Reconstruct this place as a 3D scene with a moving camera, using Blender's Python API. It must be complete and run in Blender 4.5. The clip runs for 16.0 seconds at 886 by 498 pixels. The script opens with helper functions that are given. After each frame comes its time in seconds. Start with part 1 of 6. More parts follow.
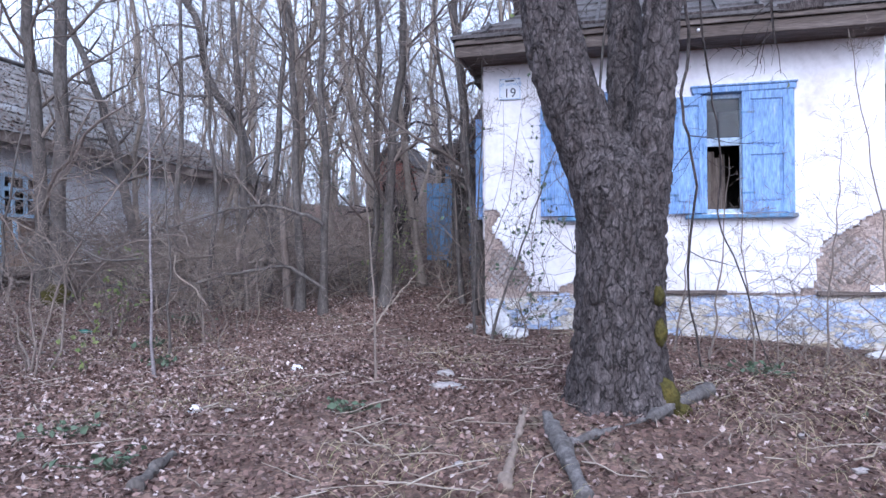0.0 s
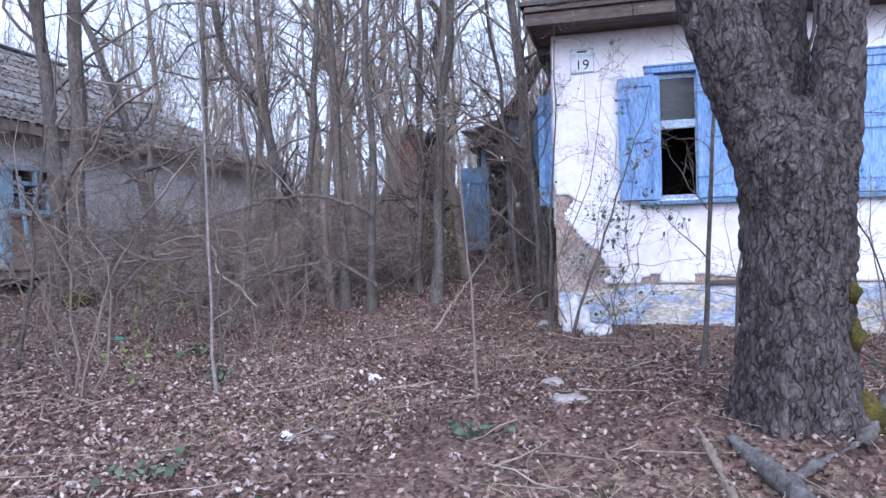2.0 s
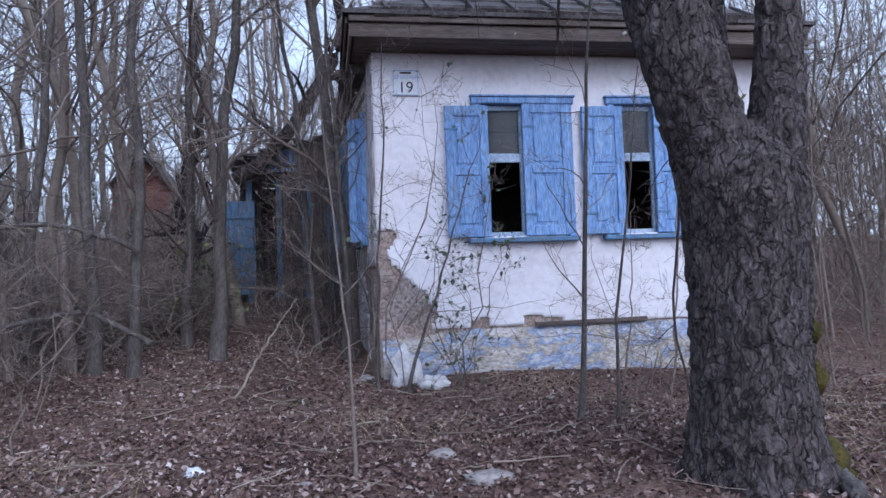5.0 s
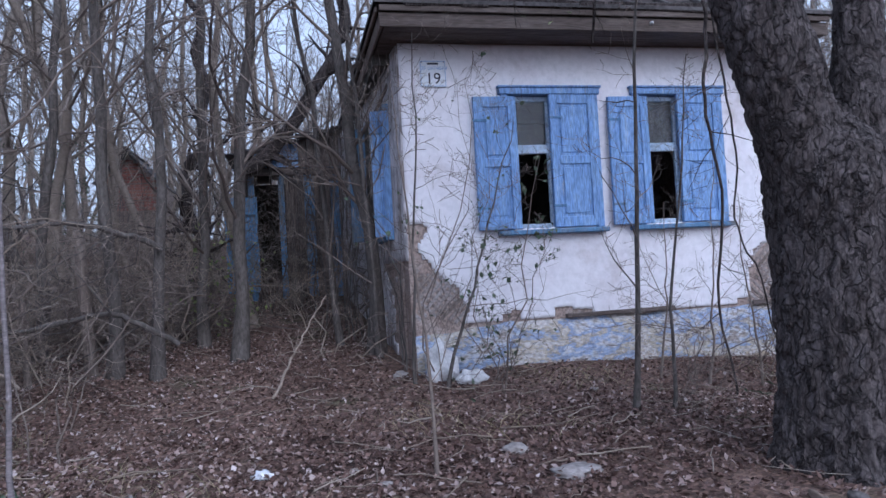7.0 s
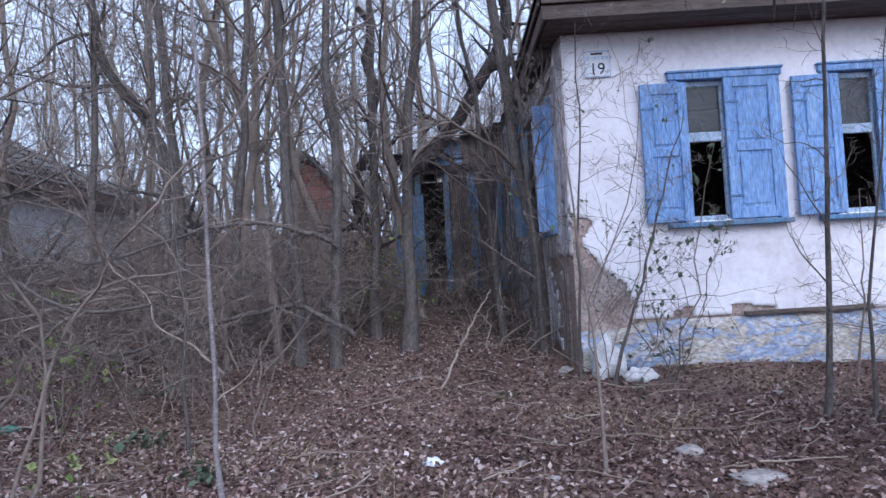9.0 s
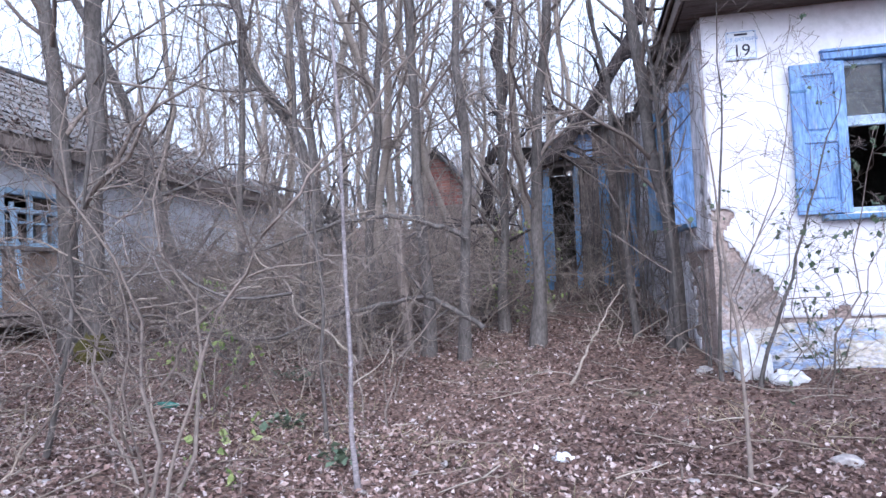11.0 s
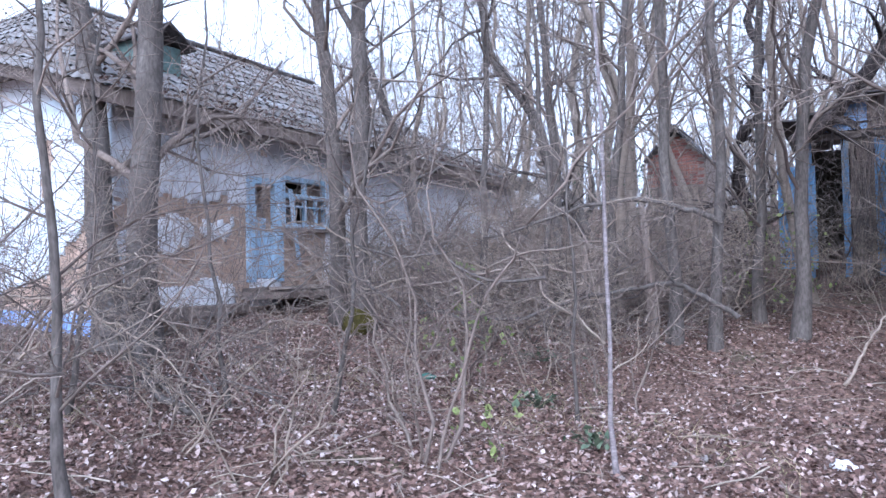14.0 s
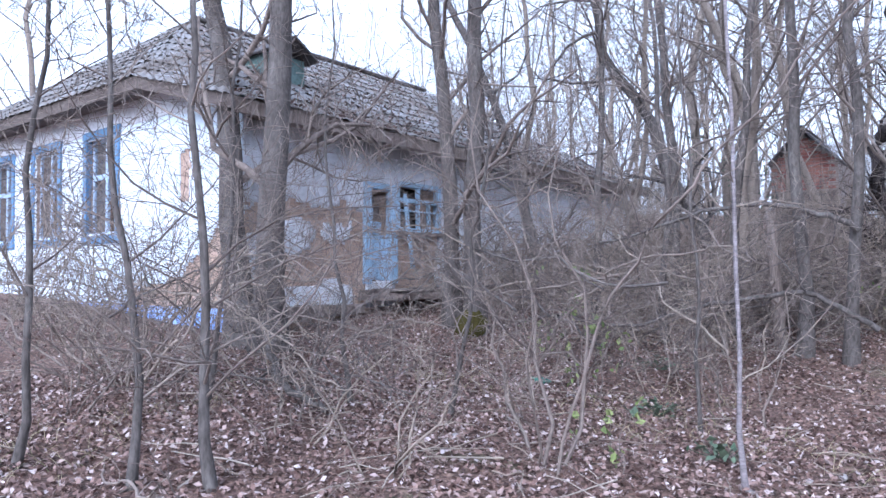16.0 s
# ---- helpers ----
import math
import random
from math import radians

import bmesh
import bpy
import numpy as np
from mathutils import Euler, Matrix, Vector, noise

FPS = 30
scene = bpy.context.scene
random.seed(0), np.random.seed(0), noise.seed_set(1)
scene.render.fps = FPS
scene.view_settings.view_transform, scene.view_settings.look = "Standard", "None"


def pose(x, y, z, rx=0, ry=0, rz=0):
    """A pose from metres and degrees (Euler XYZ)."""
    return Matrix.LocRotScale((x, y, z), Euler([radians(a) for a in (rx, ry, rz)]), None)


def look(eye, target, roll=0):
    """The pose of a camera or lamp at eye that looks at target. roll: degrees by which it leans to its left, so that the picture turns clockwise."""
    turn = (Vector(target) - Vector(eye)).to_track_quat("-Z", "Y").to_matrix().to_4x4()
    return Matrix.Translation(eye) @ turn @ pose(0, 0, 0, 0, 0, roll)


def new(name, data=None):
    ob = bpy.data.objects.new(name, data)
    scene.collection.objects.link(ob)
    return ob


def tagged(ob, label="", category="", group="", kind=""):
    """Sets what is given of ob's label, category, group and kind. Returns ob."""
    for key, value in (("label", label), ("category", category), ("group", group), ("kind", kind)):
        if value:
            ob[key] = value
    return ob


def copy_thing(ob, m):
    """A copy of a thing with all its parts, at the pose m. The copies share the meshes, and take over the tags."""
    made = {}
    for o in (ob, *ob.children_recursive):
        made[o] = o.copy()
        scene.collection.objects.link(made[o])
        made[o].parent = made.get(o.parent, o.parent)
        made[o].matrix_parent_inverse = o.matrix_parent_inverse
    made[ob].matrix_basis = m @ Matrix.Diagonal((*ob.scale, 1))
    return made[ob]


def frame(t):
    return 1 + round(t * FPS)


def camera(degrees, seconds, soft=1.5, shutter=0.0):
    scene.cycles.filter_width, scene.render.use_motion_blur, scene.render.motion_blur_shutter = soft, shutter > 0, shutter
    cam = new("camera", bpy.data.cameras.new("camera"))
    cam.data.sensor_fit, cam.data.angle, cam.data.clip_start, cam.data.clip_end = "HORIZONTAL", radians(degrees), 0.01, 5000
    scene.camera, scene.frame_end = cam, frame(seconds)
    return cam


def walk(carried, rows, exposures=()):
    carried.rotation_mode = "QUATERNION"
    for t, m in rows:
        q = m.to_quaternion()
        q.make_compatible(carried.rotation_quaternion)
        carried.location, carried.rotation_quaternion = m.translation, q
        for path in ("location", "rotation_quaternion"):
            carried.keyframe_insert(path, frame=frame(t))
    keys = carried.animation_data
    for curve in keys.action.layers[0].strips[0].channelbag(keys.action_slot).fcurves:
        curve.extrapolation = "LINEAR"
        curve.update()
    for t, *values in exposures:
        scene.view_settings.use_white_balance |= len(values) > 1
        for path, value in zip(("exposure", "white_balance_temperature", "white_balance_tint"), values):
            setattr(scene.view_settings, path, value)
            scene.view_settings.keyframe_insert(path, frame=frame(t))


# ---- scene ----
cam = camera(64.9, 16.0)
PATH = [
    (0, (-0.141, 0.096, 1.279), (-0.67, 2.024, 1.302), -0.3),
    (0.5, (-0.378, 0.203, 1.313), (-0.886, 2.137, 1.343), -1.7),
    (1, (-0.607, 0.333, 1.328), (-1.115, 2.268, 1.338), -1.4),
    (1.5, (-0.895, 0.495, 1.335), (-1.473, 2.41, 1.342), 0.7),
    (2, (-1.19, 0.616, 1.338), (-1.689, 2.552, 1.324), -1.5),
    (2.5, (-1.373, 0.764, 1.333), (-1.832, 2.711, 1.342), -1.0),
    (3, (-1.613, 0.966, 1.329), (-1.947, 2.937, 1.388), -0.4),
    (3.5, (-1.838, 1.148, 1.288), (-2.026, 3.139, 1.287), -2.3),
    (4, (-2.053, 1.329, 1.339), (-2.032, 3.328, 1.297), -2.2),
    (4.5, (-2.269, 1.507, 1.356), (-2.066, 3.495, 1.436), -0.9),
    (4.7, (-2.31, 1.562, 1.344), (-2.043, 3.543, 1.433), -1.2),
    (6.8, (-2.984, 1.822, 1.359), (-2.543, 3.771, 1.434), -3.7),
    (7, (-2.982, 1.827, 1.359), (-2.561, 3.781, 1.428), -3.2),
    (7.5, (-2.981, 1.827, 1.36), (-2.432, 3.75, 1.411), -3.1),
    (8, (-2.995, 1.808, 1.355), (-2.659, 3.778, 1.433), -3.8),
    (8.2, (-2.993, 1.809, 1.356), (-2.775, 3.795, 1.433), -3.7),
    (10.3, (-3.049, 1.799, 1.349), (-3.271, 3.785, 1.429), -2.9),
    (10.5, (-3.051, 1.807, 1.341), (-3.332, 3.786, 1.421), -2.9),
    (11, (-3.03, 1.827, 1.33), (-3.428, 3.785, 1.417), -2.5),
    (11.4, (-3.059, 1.788, 1.33), (-3.577, 3.718, 1.404), -2.3),
    (11.5, (-3.083, 1.804, 1.337), (-3.624, 3.728, 1.406), -2.2),
    (12, (-3.104, 1.799, 1.342), (-3.71, 3.704, 1.417), -1.8),
    (12.5, (-3.126, 1.798, 1.345), (-3.802, 3.679, 1.415), -1.8),
    (13, (-3.152, 1.765, 1.358), (-3.927, 3.608, 1.424), -1.6),
    (13.5, (-3.174, 1.732, 1.365), (-4.068, 3.52, 1.42), -1.6),
    (14, (-3.185, 1.693, 1.37), (-4.18, 3.428, 1.421), -1.3),
    (14.5, (-3.192, 1.665, 1.357), (-4.253, 3.359, 1.417), -1.2),
    (15, (-3.204, 1.659, 1.35), (-4.313, 3.322, 1.417), -1.0),
    (15.5, (-3.228, 1.625, 1.351), (-4.417, 3.232, 1.414), -0.7),
    (16, (-3.231, 1.597, 1.35), (-4.474, 3.163, 1.422), -0.4),
]
EXPOSURES = [(0.0, 2.4, 4950, 13), (2.0, 2.4, 4950, 13), (3.5, 2.25, 4930, 13), (4.5, 1.82, 4880, 12), (7.0, 1.5, 4890, 12), (8.0, 1.54, 4890, 12), (10.5, 2.62, 5010, 12), (12.5, 2.85, 4930, 12), (16.0, 2.75, 4860, 12)]
walk(cam, [(t, look(eye, target, roll)) for t, eye, target, roll in PATH], EXPOSURES)

# ---- light: bright hazy evening sky, a low weak sun veiled by cloud ----
SUN_UP, SUN_TURN = radians(35), radians(165)
world = bpy.data.worlds.new("overcast_sky")
scene.world = world
world.use_nodes = True
wn = world.node_tree.nodes
sky = wn.new("ShaderNodeTexSky")
sky.sky_type, sky.sun_disc, sky.sun_elevation, sky.sun_rotation = "NISHITA", False, SUN_UP, SUN_TURN
sky.air_density, sky.dust_density, sky.ozone_density = 0.7, 10.0, 1.0
wn["Background"].inputs["Strength"].default_value = 0.15
cloud = wn.new("ShaderNodeMixRGB")          # an even cloud layer over most of the clear sky
cloud.inputs["Fac"].default_value, cloud.inputs["Color2"].default_value = 0.85, (2.2, 2.22, 2.27, 1)
world.node_tree.links.new(sky.outputs[0], cloud.inputs["Color1"])
world.node_tree.links.new(cloud.outputs[0], wn["Background"].inputs["Color"])
sun_data = bpy.data.lights.new("sun", "SUN")
sun_data.energy, sun_data.angle, sun_data.color = 0.22, radians(60), (1.0, 0.97, 0.94)
sun = new("sun", sun_data)
sun.matrix_basis = look((math.sin(SUN_TURN) * math.cos(SUN_UP) * 50, math.cos(SUN_TURN) * math.cos(SUN_UP) * 50, math.sin(SUN_UP) * 50), (0, 0, 0))

# ---- materials ----
def material(name, cols, scale=4.0, detail=8.0, rough=0.9, bump=0.3, fine=40.0, dirt=0.35, stretch=(1, 1, 1), per="", metal=0.0, contrast=0.25, dirt_col=None):
    """Noise-driven paint: cols are spread over a large noise, a finer noise grains it, and bump follows the fine one."""
    m = bpy.data.materials.new(name)
    m.use_nodes = True
    n, l = m.node_tree.nodes, m.node_tree.links
    b = n["Principled BSDF"]
    co = n.new("ShaderNodeTexCoord")
    mp = n.new("ShaderNodeMapping")
    mp.inputs["Scale"].default_value = stretch
    l.new(co.outputs["Object"], mp.inputs["Vector"])
    big = n.new("ShaderNodeTexNoise")
    big.inputs["Scale"].default_value, big.inputs["Detail"].default_value, big.inputs["Roughness"].default_value = scale, detail, 0.65
    l.new(mp.outputs[0], big.inputs["Vector"])
    ramp = n.new("ShaderNodeValToRGB")
    e = ramp.color_ramp.elements
    lo, hi = 0.5 - contrast, 0.5 + contrast
    while len(e) < len(cols):
        e.new(0.5)
    for k, c in enumerate(cols):
        e[k].position, e[k].color = (lo + (hi - lo) * k / max(1, len(cols) - 1)), (*c, 1)
    source = big.outputs["Fac"]
    if per:
        info = n.new("ShaderNodeNewGeometry" if per == "island" else "ShaderNodeObjectInfo")
        rnd = info.outputs["Random Per Island" if per == "island" else "Random"]
        mix = n.new("ShaderNodeMath")
        mix.operation, mix.inputs[1].default_value = "MULTIPLY_ADD", (hi - lo) * 0.9
        sub = n.new("ShaderNodeMath")
        sub.operation, sub.inputs[1].default_value = "MULTIPLY_ADD", 0.25
        sub.inputs[2].default_value = lo - 0.1
        l.new(big.outputs["Fac"], sub.inputs[0])
        l.new(rnd, mix.inputs[0])
        l.new(sub.outputs[0], mix.inputs[2])
        source = mix.outputs[0]
    l.new(source, ramp.inputs["Fac"])
    small = n.new("ShaderNodeTexNoise")
    small.inputs["Scale"].default_value, small.inputs["Detail"].default_value = fine, 6.0
    l.new(mp.outputs[0], small.inputs["Vector"])
    dark = n.new("ShaderNodeMixRGB")
    dark.blend_type = "MULTIPLY"
    dr = n.new("ShaderNodeValToRGB")
    dr.color_ramp.elements[0].position, dr.color_ramp.elements[1].position = 0.35, 0.6
    dr.color_ramp.elements[0].color = (*(dirt_col or (1 - dirt, 1 - dirt, 1 - dirt)), 1)
    dr.color_ramp.elements[1].color = (1, 1, 1, 1)
    l.new(small.outputs["Fac"], dr.inputs["Fac"])
    dark.inputs["Fac"].default_value = 1.0
    l.new(ramp.outputs["Color"], dark.inputs["Color1"])
    l.new(dr.outputs["Color"], dark.inputs["Color2"])
    l.new(dark.outputs["Color"], b.inputs["Base Color"])
    b.inputs["Roughness"].default_value, b.inputs["Metallic"].default_value = rough, metal
    b.inputs["Specular IOR Level"].default_value = 0.25
    if bump:
        bp = n.new("ShaderNodeBump")
        bp.inputs["Strength"].default_value, bp.inputs["Distance"].default_value = bump, 0.02
        l.new(small.outputs["Fac"], bp.inputs["Height"])
        l.new(bp.outputs[0], b.inputs["Normal"])
    return m


def littered_soil(name):
    """Forest soil under flattened leaves: small cells, each with a leaf's colour, over broad damp and dry patches."""
    m = material(name, [(0.07, 0.048, 0.04), (0.13, 0.088, 0.07), (0.18, 0.128, 0.105), (0.10, 0.095, 0.06)], 1.6, 10, 0.95, 0.6, 45, 0.5, contrast=0.2)
    n, l = m.node_tree.nodes, m.node_tree.links
    b = n["Principled BSDF"]
    base = b.inputs["Base Color"].links[0].from_socket
    co = n.new("ShaderNodeTexCoord")
    warp = n.new("ShaderNodeTexNoise")
    warp.inputs["Scale"].default_value = 30.0
    l.new(co.outputs["Object"], warp.inputs["Vector"])
    add = n.new("ShaderNodeMixRGB")
    add.blend_type, add.inputs["Fac"].default_value = "ADD", 0.02
    l.new(co.outputs["Object"], add.inputs["Color1"])
    l.new(warp.outputs["Color"], add.inputs["Color2"])
    cells = n.new("ShaderNodeTexVoronoi")
    cells.inputs["Scale"].default_value = 34.0
    l.new(add.outputs["Color"], cells.inputs["Vector"])
    ramp = n.new("ShaderNodeValToRGB")
    e = ramp.color_ramp.elements
    while len(e) < 5:
        e.new(0.5)
    for k, (p, c) in enumerate(((0.0, (0.45, 0.42, 0.42)), (0.35, (0.85, 0.8, 0.8)), (0.65, (1.25, 1.15, 1.1)), (0.88, (1.7, 1.6, 1.55)), (1.0, (2.6, 2.6, 2.6)))):
        e[k].position, e[k].color = p, (*c, 1)
    l.new(cells.outputs["Color"], ramp.inputs["Fac"])
    mul = n.new("ShaderNodeMixRGB")
    mul.blend_type, mul.inputs["Fac"].default_value = "MULTIPLY", 1.0
    l.new(base, mul.inputs["Color1"])
    l.new(ramp.outputs["Color"], mul.inputs["Color2"])
    l.new(mul.outputs["Color"], b.inputs["Base Color"])
    return m


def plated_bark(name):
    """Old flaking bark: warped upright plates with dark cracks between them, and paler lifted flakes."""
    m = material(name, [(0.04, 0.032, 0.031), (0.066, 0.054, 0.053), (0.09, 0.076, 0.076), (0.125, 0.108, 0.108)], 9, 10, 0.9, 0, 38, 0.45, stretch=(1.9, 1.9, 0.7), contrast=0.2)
    n, l = m.node_tree.nodes, m.node_tree.links
    b = n["Principled BSDF"]
    base = b.inputs["Base Color"].links[0].from_socket
    co = n.new("ShaderNodeTexCoord")
    warp = n.new("ShaderNodeTexNoise")
    warp.inputs["Scale"].default_value, warp.inputs["Detail"].default_value = 7.0, 5.0
    l.new(co.outputs["Object"], warp.inputs["Vector"])
    add = n.new("ShaderNodeMixRGB")
    add.blend_type, add.inputs["Fac"].default_value = "ADD", 0.22
    l.new(co.outputs["Object"], add.inputs["Color1"])
    l.new(warp.outputs["Color"], add.inputs["Color2"])
    mp = n.new("ShaderNodeMapping")
    mp.inputs["Scale"].default_value = (1.0, 1.0, 0.3)
    l.new(add.outputs["Color"], mp.inputs["Vector"])
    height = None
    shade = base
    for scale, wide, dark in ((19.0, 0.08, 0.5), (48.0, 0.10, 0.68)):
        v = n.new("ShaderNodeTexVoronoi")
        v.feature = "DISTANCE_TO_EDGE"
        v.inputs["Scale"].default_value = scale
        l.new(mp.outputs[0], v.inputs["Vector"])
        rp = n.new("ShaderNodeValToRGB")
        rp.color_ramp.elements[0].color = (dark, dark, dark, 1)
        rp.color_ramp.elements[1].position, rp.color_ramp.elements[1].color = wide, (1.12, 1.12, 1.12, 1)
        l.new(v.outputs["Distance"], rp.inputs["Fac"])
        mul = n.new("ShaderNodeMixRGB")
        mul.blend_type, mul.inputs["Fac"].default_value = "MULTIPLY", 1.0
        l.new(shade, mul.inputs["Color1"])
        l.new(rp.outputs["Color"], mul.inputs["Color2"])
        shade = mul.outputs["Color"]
        bp = n.new("ShaderNodeBump")
        bp.inputs["Strength"].default_value, bp.inputs["Distance"].default_value = 0.9, 0.02 if height is None else 0.008
        l.new(rp.outputs["Color"], bp.inputs["Height"])
        if height:
            l.new(height, bp.inputs["Normal"])
        height = bp.outputs[0]
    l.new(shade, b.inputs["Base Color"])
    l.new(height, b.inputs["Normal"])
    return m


M_SOIL = littered_soil("leaf_mould")
M_LEAF = material("dead_leaves", [(0.06, 0.036, 0.032), (0.12, 0.072, 0.06), (0.185, 0.117, 0.097), (0.26, 0.175, 0.15), (0.37, 0.285, 0.26), (0.58, 0.51, 0.50)], 9, 3, 0.75, 0.2, 60, 0.25, per="island", contrast=0.32)
M_LEAF_DAMP = material("damp_rotting_leaves", [(0.06, 0.035, 0.031), (0.098, 0.058, 0.049), (0.138, 0.086, 0.072), (0.20, 0.134, 0.117), (0.42, 0.345, 0.325)], 9, 3, 0.8, 0.2, 60, 0.25, per="island", contrast=0.34)
M_GRASS = material("dry_grass", [(0.33, 0.26, 0.16), (0.45, 0.38, 0.25), (0.16, 0.17, 0.07)], 3, 3, 0.8, 0, 30, 0.2, per="island")
M_GREEN = material("young_leaves", [(0.11, 0.15, 0.05), (0.2, 0.25, 0.08), (0.3, 0.32, 0.14)], 3, 3, 0.6, 0, 30, 0.2, per="island")
M_IVY = material("ground_ivy_leaves", [(0.055, 0.085, 0.05), (0.115, 0.145, 0.095)], 3, 3, 0.6, 0, 30, 0.2, per="island")
M_PLASTER = material("whitewashed_plaster", [(0.60, 0.55, 0.56), (0.76, 0.73, 0.77), (0.80, 0.78, 0.82), (0.82, 0.80, 0.84)], 1.7, 10, 0.92, 0.25, 18, 0.10, contrast=0.22)
M_PLASTER_SIDE = material("flaking_whitewash", [(0.34, 0.29, 0.27), (0.66, 0.62, 0.64), (0.76, 0.73, 0.76)], 5, 10, 0.92, 0.6, 30, 0.55, stretch=(1, 1, 0.28), contrast=0.13)
M_PLASTER_B = material("bluish_whitewash", [(0.52, 0.56, 0.61), (0.66, 0.73, 0.81), (0.70, 0.77, 0.85)], 2, 10, 0.92, 0.25, 20, 0.12, contrast=0.22)
M_PLASTER_GREY = material("grey_whitewash", [(0.48, 0.47, 0.48), (0.67, 0.67, 0.70), (0.74, 0.74, 0.78)], 2, 10, 0.92, 0.3, 20, 0.2, contrast=0.22)
M_CLAY = material("bare_clay_daub", [(0.29, 0.22, 0.19), (0.42, 0.33, 0.29), (0.54, 0.46, 0.42)], 7, 10, 0.95, 0.8, 35, 0.45)
M_TAN = material("tan_clay_render", [(0.27, 0.185, 0.14), (0.43, 0.31, 0.24), (0.54, 0.42, 0.35)], 5, 10, 0.95, 0.5, 35, 0.35)
M_PLINTH = material("peeling_plinth_paint", [(0.24, 0.20, 0.16), (0.44, 0.36, 0.26), (0.62, 0.60, 0.61), (0.48, 0.42, 0.33), (0.30, 0.38, 0.58), (0.58, 0.58, 0.61), (0.34, 0.29, 0.25), (0.66, 0.64, 0.66)], 2.3, 7, 0.9, 0.7, 26, 0.4, stretch=(0.9, 1, 1.7), contrast=0.21)
M_PLINTH_BLUE = material("blue_plinth_paint", [(0.55, 0.58, 0.64), (0.22, 0.33, 0.66), (0.30, 0.42, 0.74), (0.68, 0.70, 0.74)], 2.2, 8, 0.9, 0.4, 26, 0.3, stretch=(1, 1, 1.5), contrast=0.2)
M_BLUE = material("worn_blue_paint", [(0.40, 0.43, 0.50), (0.20, 0.32, 0.60), (0.25, 0.39, 0.69), (0.29, 0.43, 0.70), (0.44, 0.52, 0.66)], 7, 10, 0.75, 0.4, 30, 0.38, stretch=(2.2, 2.2, 0.4), contrast=0.22)
# faded paint of sills, casings and shed; also the shaded tone of one shutter
M_BLUE_DULL = material("faded_shaded_blue_paint", [(0.24, 0.24, 0.24), (0.14, 0.25, 0.42), (0.17, 0.31, 0.52)], 5, 10, 0.8, 0.4, 34, 0.35, stretch=(2, 2, 0.3), contrast=0.2)
M_PALE_BLUE = material("pale_blue_paint", [(0.33, 0.36, 0.40), (0.36, 0.50, 0.66), (0.42, 0.56, 0.72)], 6, 10, 0.75, 0.3, 36, 0.3, stretch=(2, 2, 0.3), contrast=0.2)
M_SASH = material("blue_white_sash_paint", [(0.30, 0.35, 0.43), (0.42, 0.52, 0.68), (0.55, 0.63, 0.75)], 8, 8, 0.7, 0.3, 40, 0.3, contrast=0.2)
M_WOOD = material("weathered_grey_wood", [(0.075, 0.058, 0.05), (0.13, 0.105, 0.094), (0.20, 0.168, 0.152)], 5, 10, 0.9, 0.5, 30, 0.35, stretch=(0.3, 3, 3))
M_WOOD_V = material("weathered_upright_wood", [(0.11, 0.085, 0.07), (0.20, 0.16, 0.14), (0.30, 0.26, 0.23)], 5, 10, 0.9, 0.5, 30, 0.35, stretch=(3, 3, 0.3))
M_LATH = material("old_laths", [(0.20, 0.16, 0.14), (0.34, 0.29, 0.27), (0.46, 0.42, 0.42)], 6, 8, 0.9, 0.5, 40, 0.4, per="object")
M_ROOF = material("dark_roof_slate", [(0.055, 0.05, 0.05), (0.10, 0.09, 0.09), (0.16, 0.15, 0.15)], 2, 10, 0.85, 0.5, 22, 0.4)
M_ROOF_B = material("mossy_wavy_slate", [(0.085, 0.066, 0.055), (0.15, 0.13, 0.118), (0.22, 0.21, 0.205), (0.30, 0.30, 0.31)], 1.1, 10, 0.9, 0.6, 16, 0.3, contrast=0.22)
# near-black tone that carries the shade of indoor rooms in its colour
M_DARK = material("shade_dark_interior", [(0.05, 0.045, 0.04), (0.10, 0.09, 0.08)], 3, 6, 0.95, 0.2, 20, 0.3)
M_BRICK = material("red_brick", [(0.23, 0.09, 0.076), (0.30, 0.135, 0.11), (0.35, 0.185, 0.15)], 6, 6, 0.9, 0.5, 40, 0.3, per="object")
M_MORTAR = material("mortar", [(0.24, 0.20, 0.18), (0.34, 0.29, 0.26)], 6, 6, 0.95, 0.4, 40, 0.3)
M_BARK = material("dark_flaky_bark", [(0.024, 0.019, 0.018), (0.052, 0.041, 0.039), (0.086, 0.07, 0.067), (0.135, 0.113, 0.11)], 9, 10, 0.9, 0.9, 38, 0.6, stretch=(1.9, 1.9, 0.7), contrast=0.2)
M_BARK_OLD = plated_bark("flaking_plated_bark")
M_BARK_YOUNG = material("grey_brown_bark", [(0.062, 0.052, 0.047), (0.112, 0.097, 0.089), (0.18, 0.162, 0.15)], 6, 8, 0.9, 0.5, 36, 0.4, stretch=(1.4, 1.4, 0.5))
M_TWIG = material("grey_brown_twigs", [(0.105, 0.082, 0.072), (0.18, 0.145, 0.126), (0.29, 0.24, 0.208)], 3, 4, 0.9, 0.0, 30, 0.25, per="island")
M_TWIG_PALE = material("pale_twigs", [(0.16, 0.12, 0.10), (0.26, 0.21, 0.17), (0.38, 0.33, 0.28)], 3, 4, 0.85, 0.0, 30, 0.25, per="island")
M_TWIG_SILVER = material("silvery_bark", [(0.14, 0.12, 0.12), (0.23, 0.20, 0.205), (0.34, 0.31, 0.32)], 9, 4, 0.7, 0.2, 40, 0.35, stretch=(1, 1, 2.5))
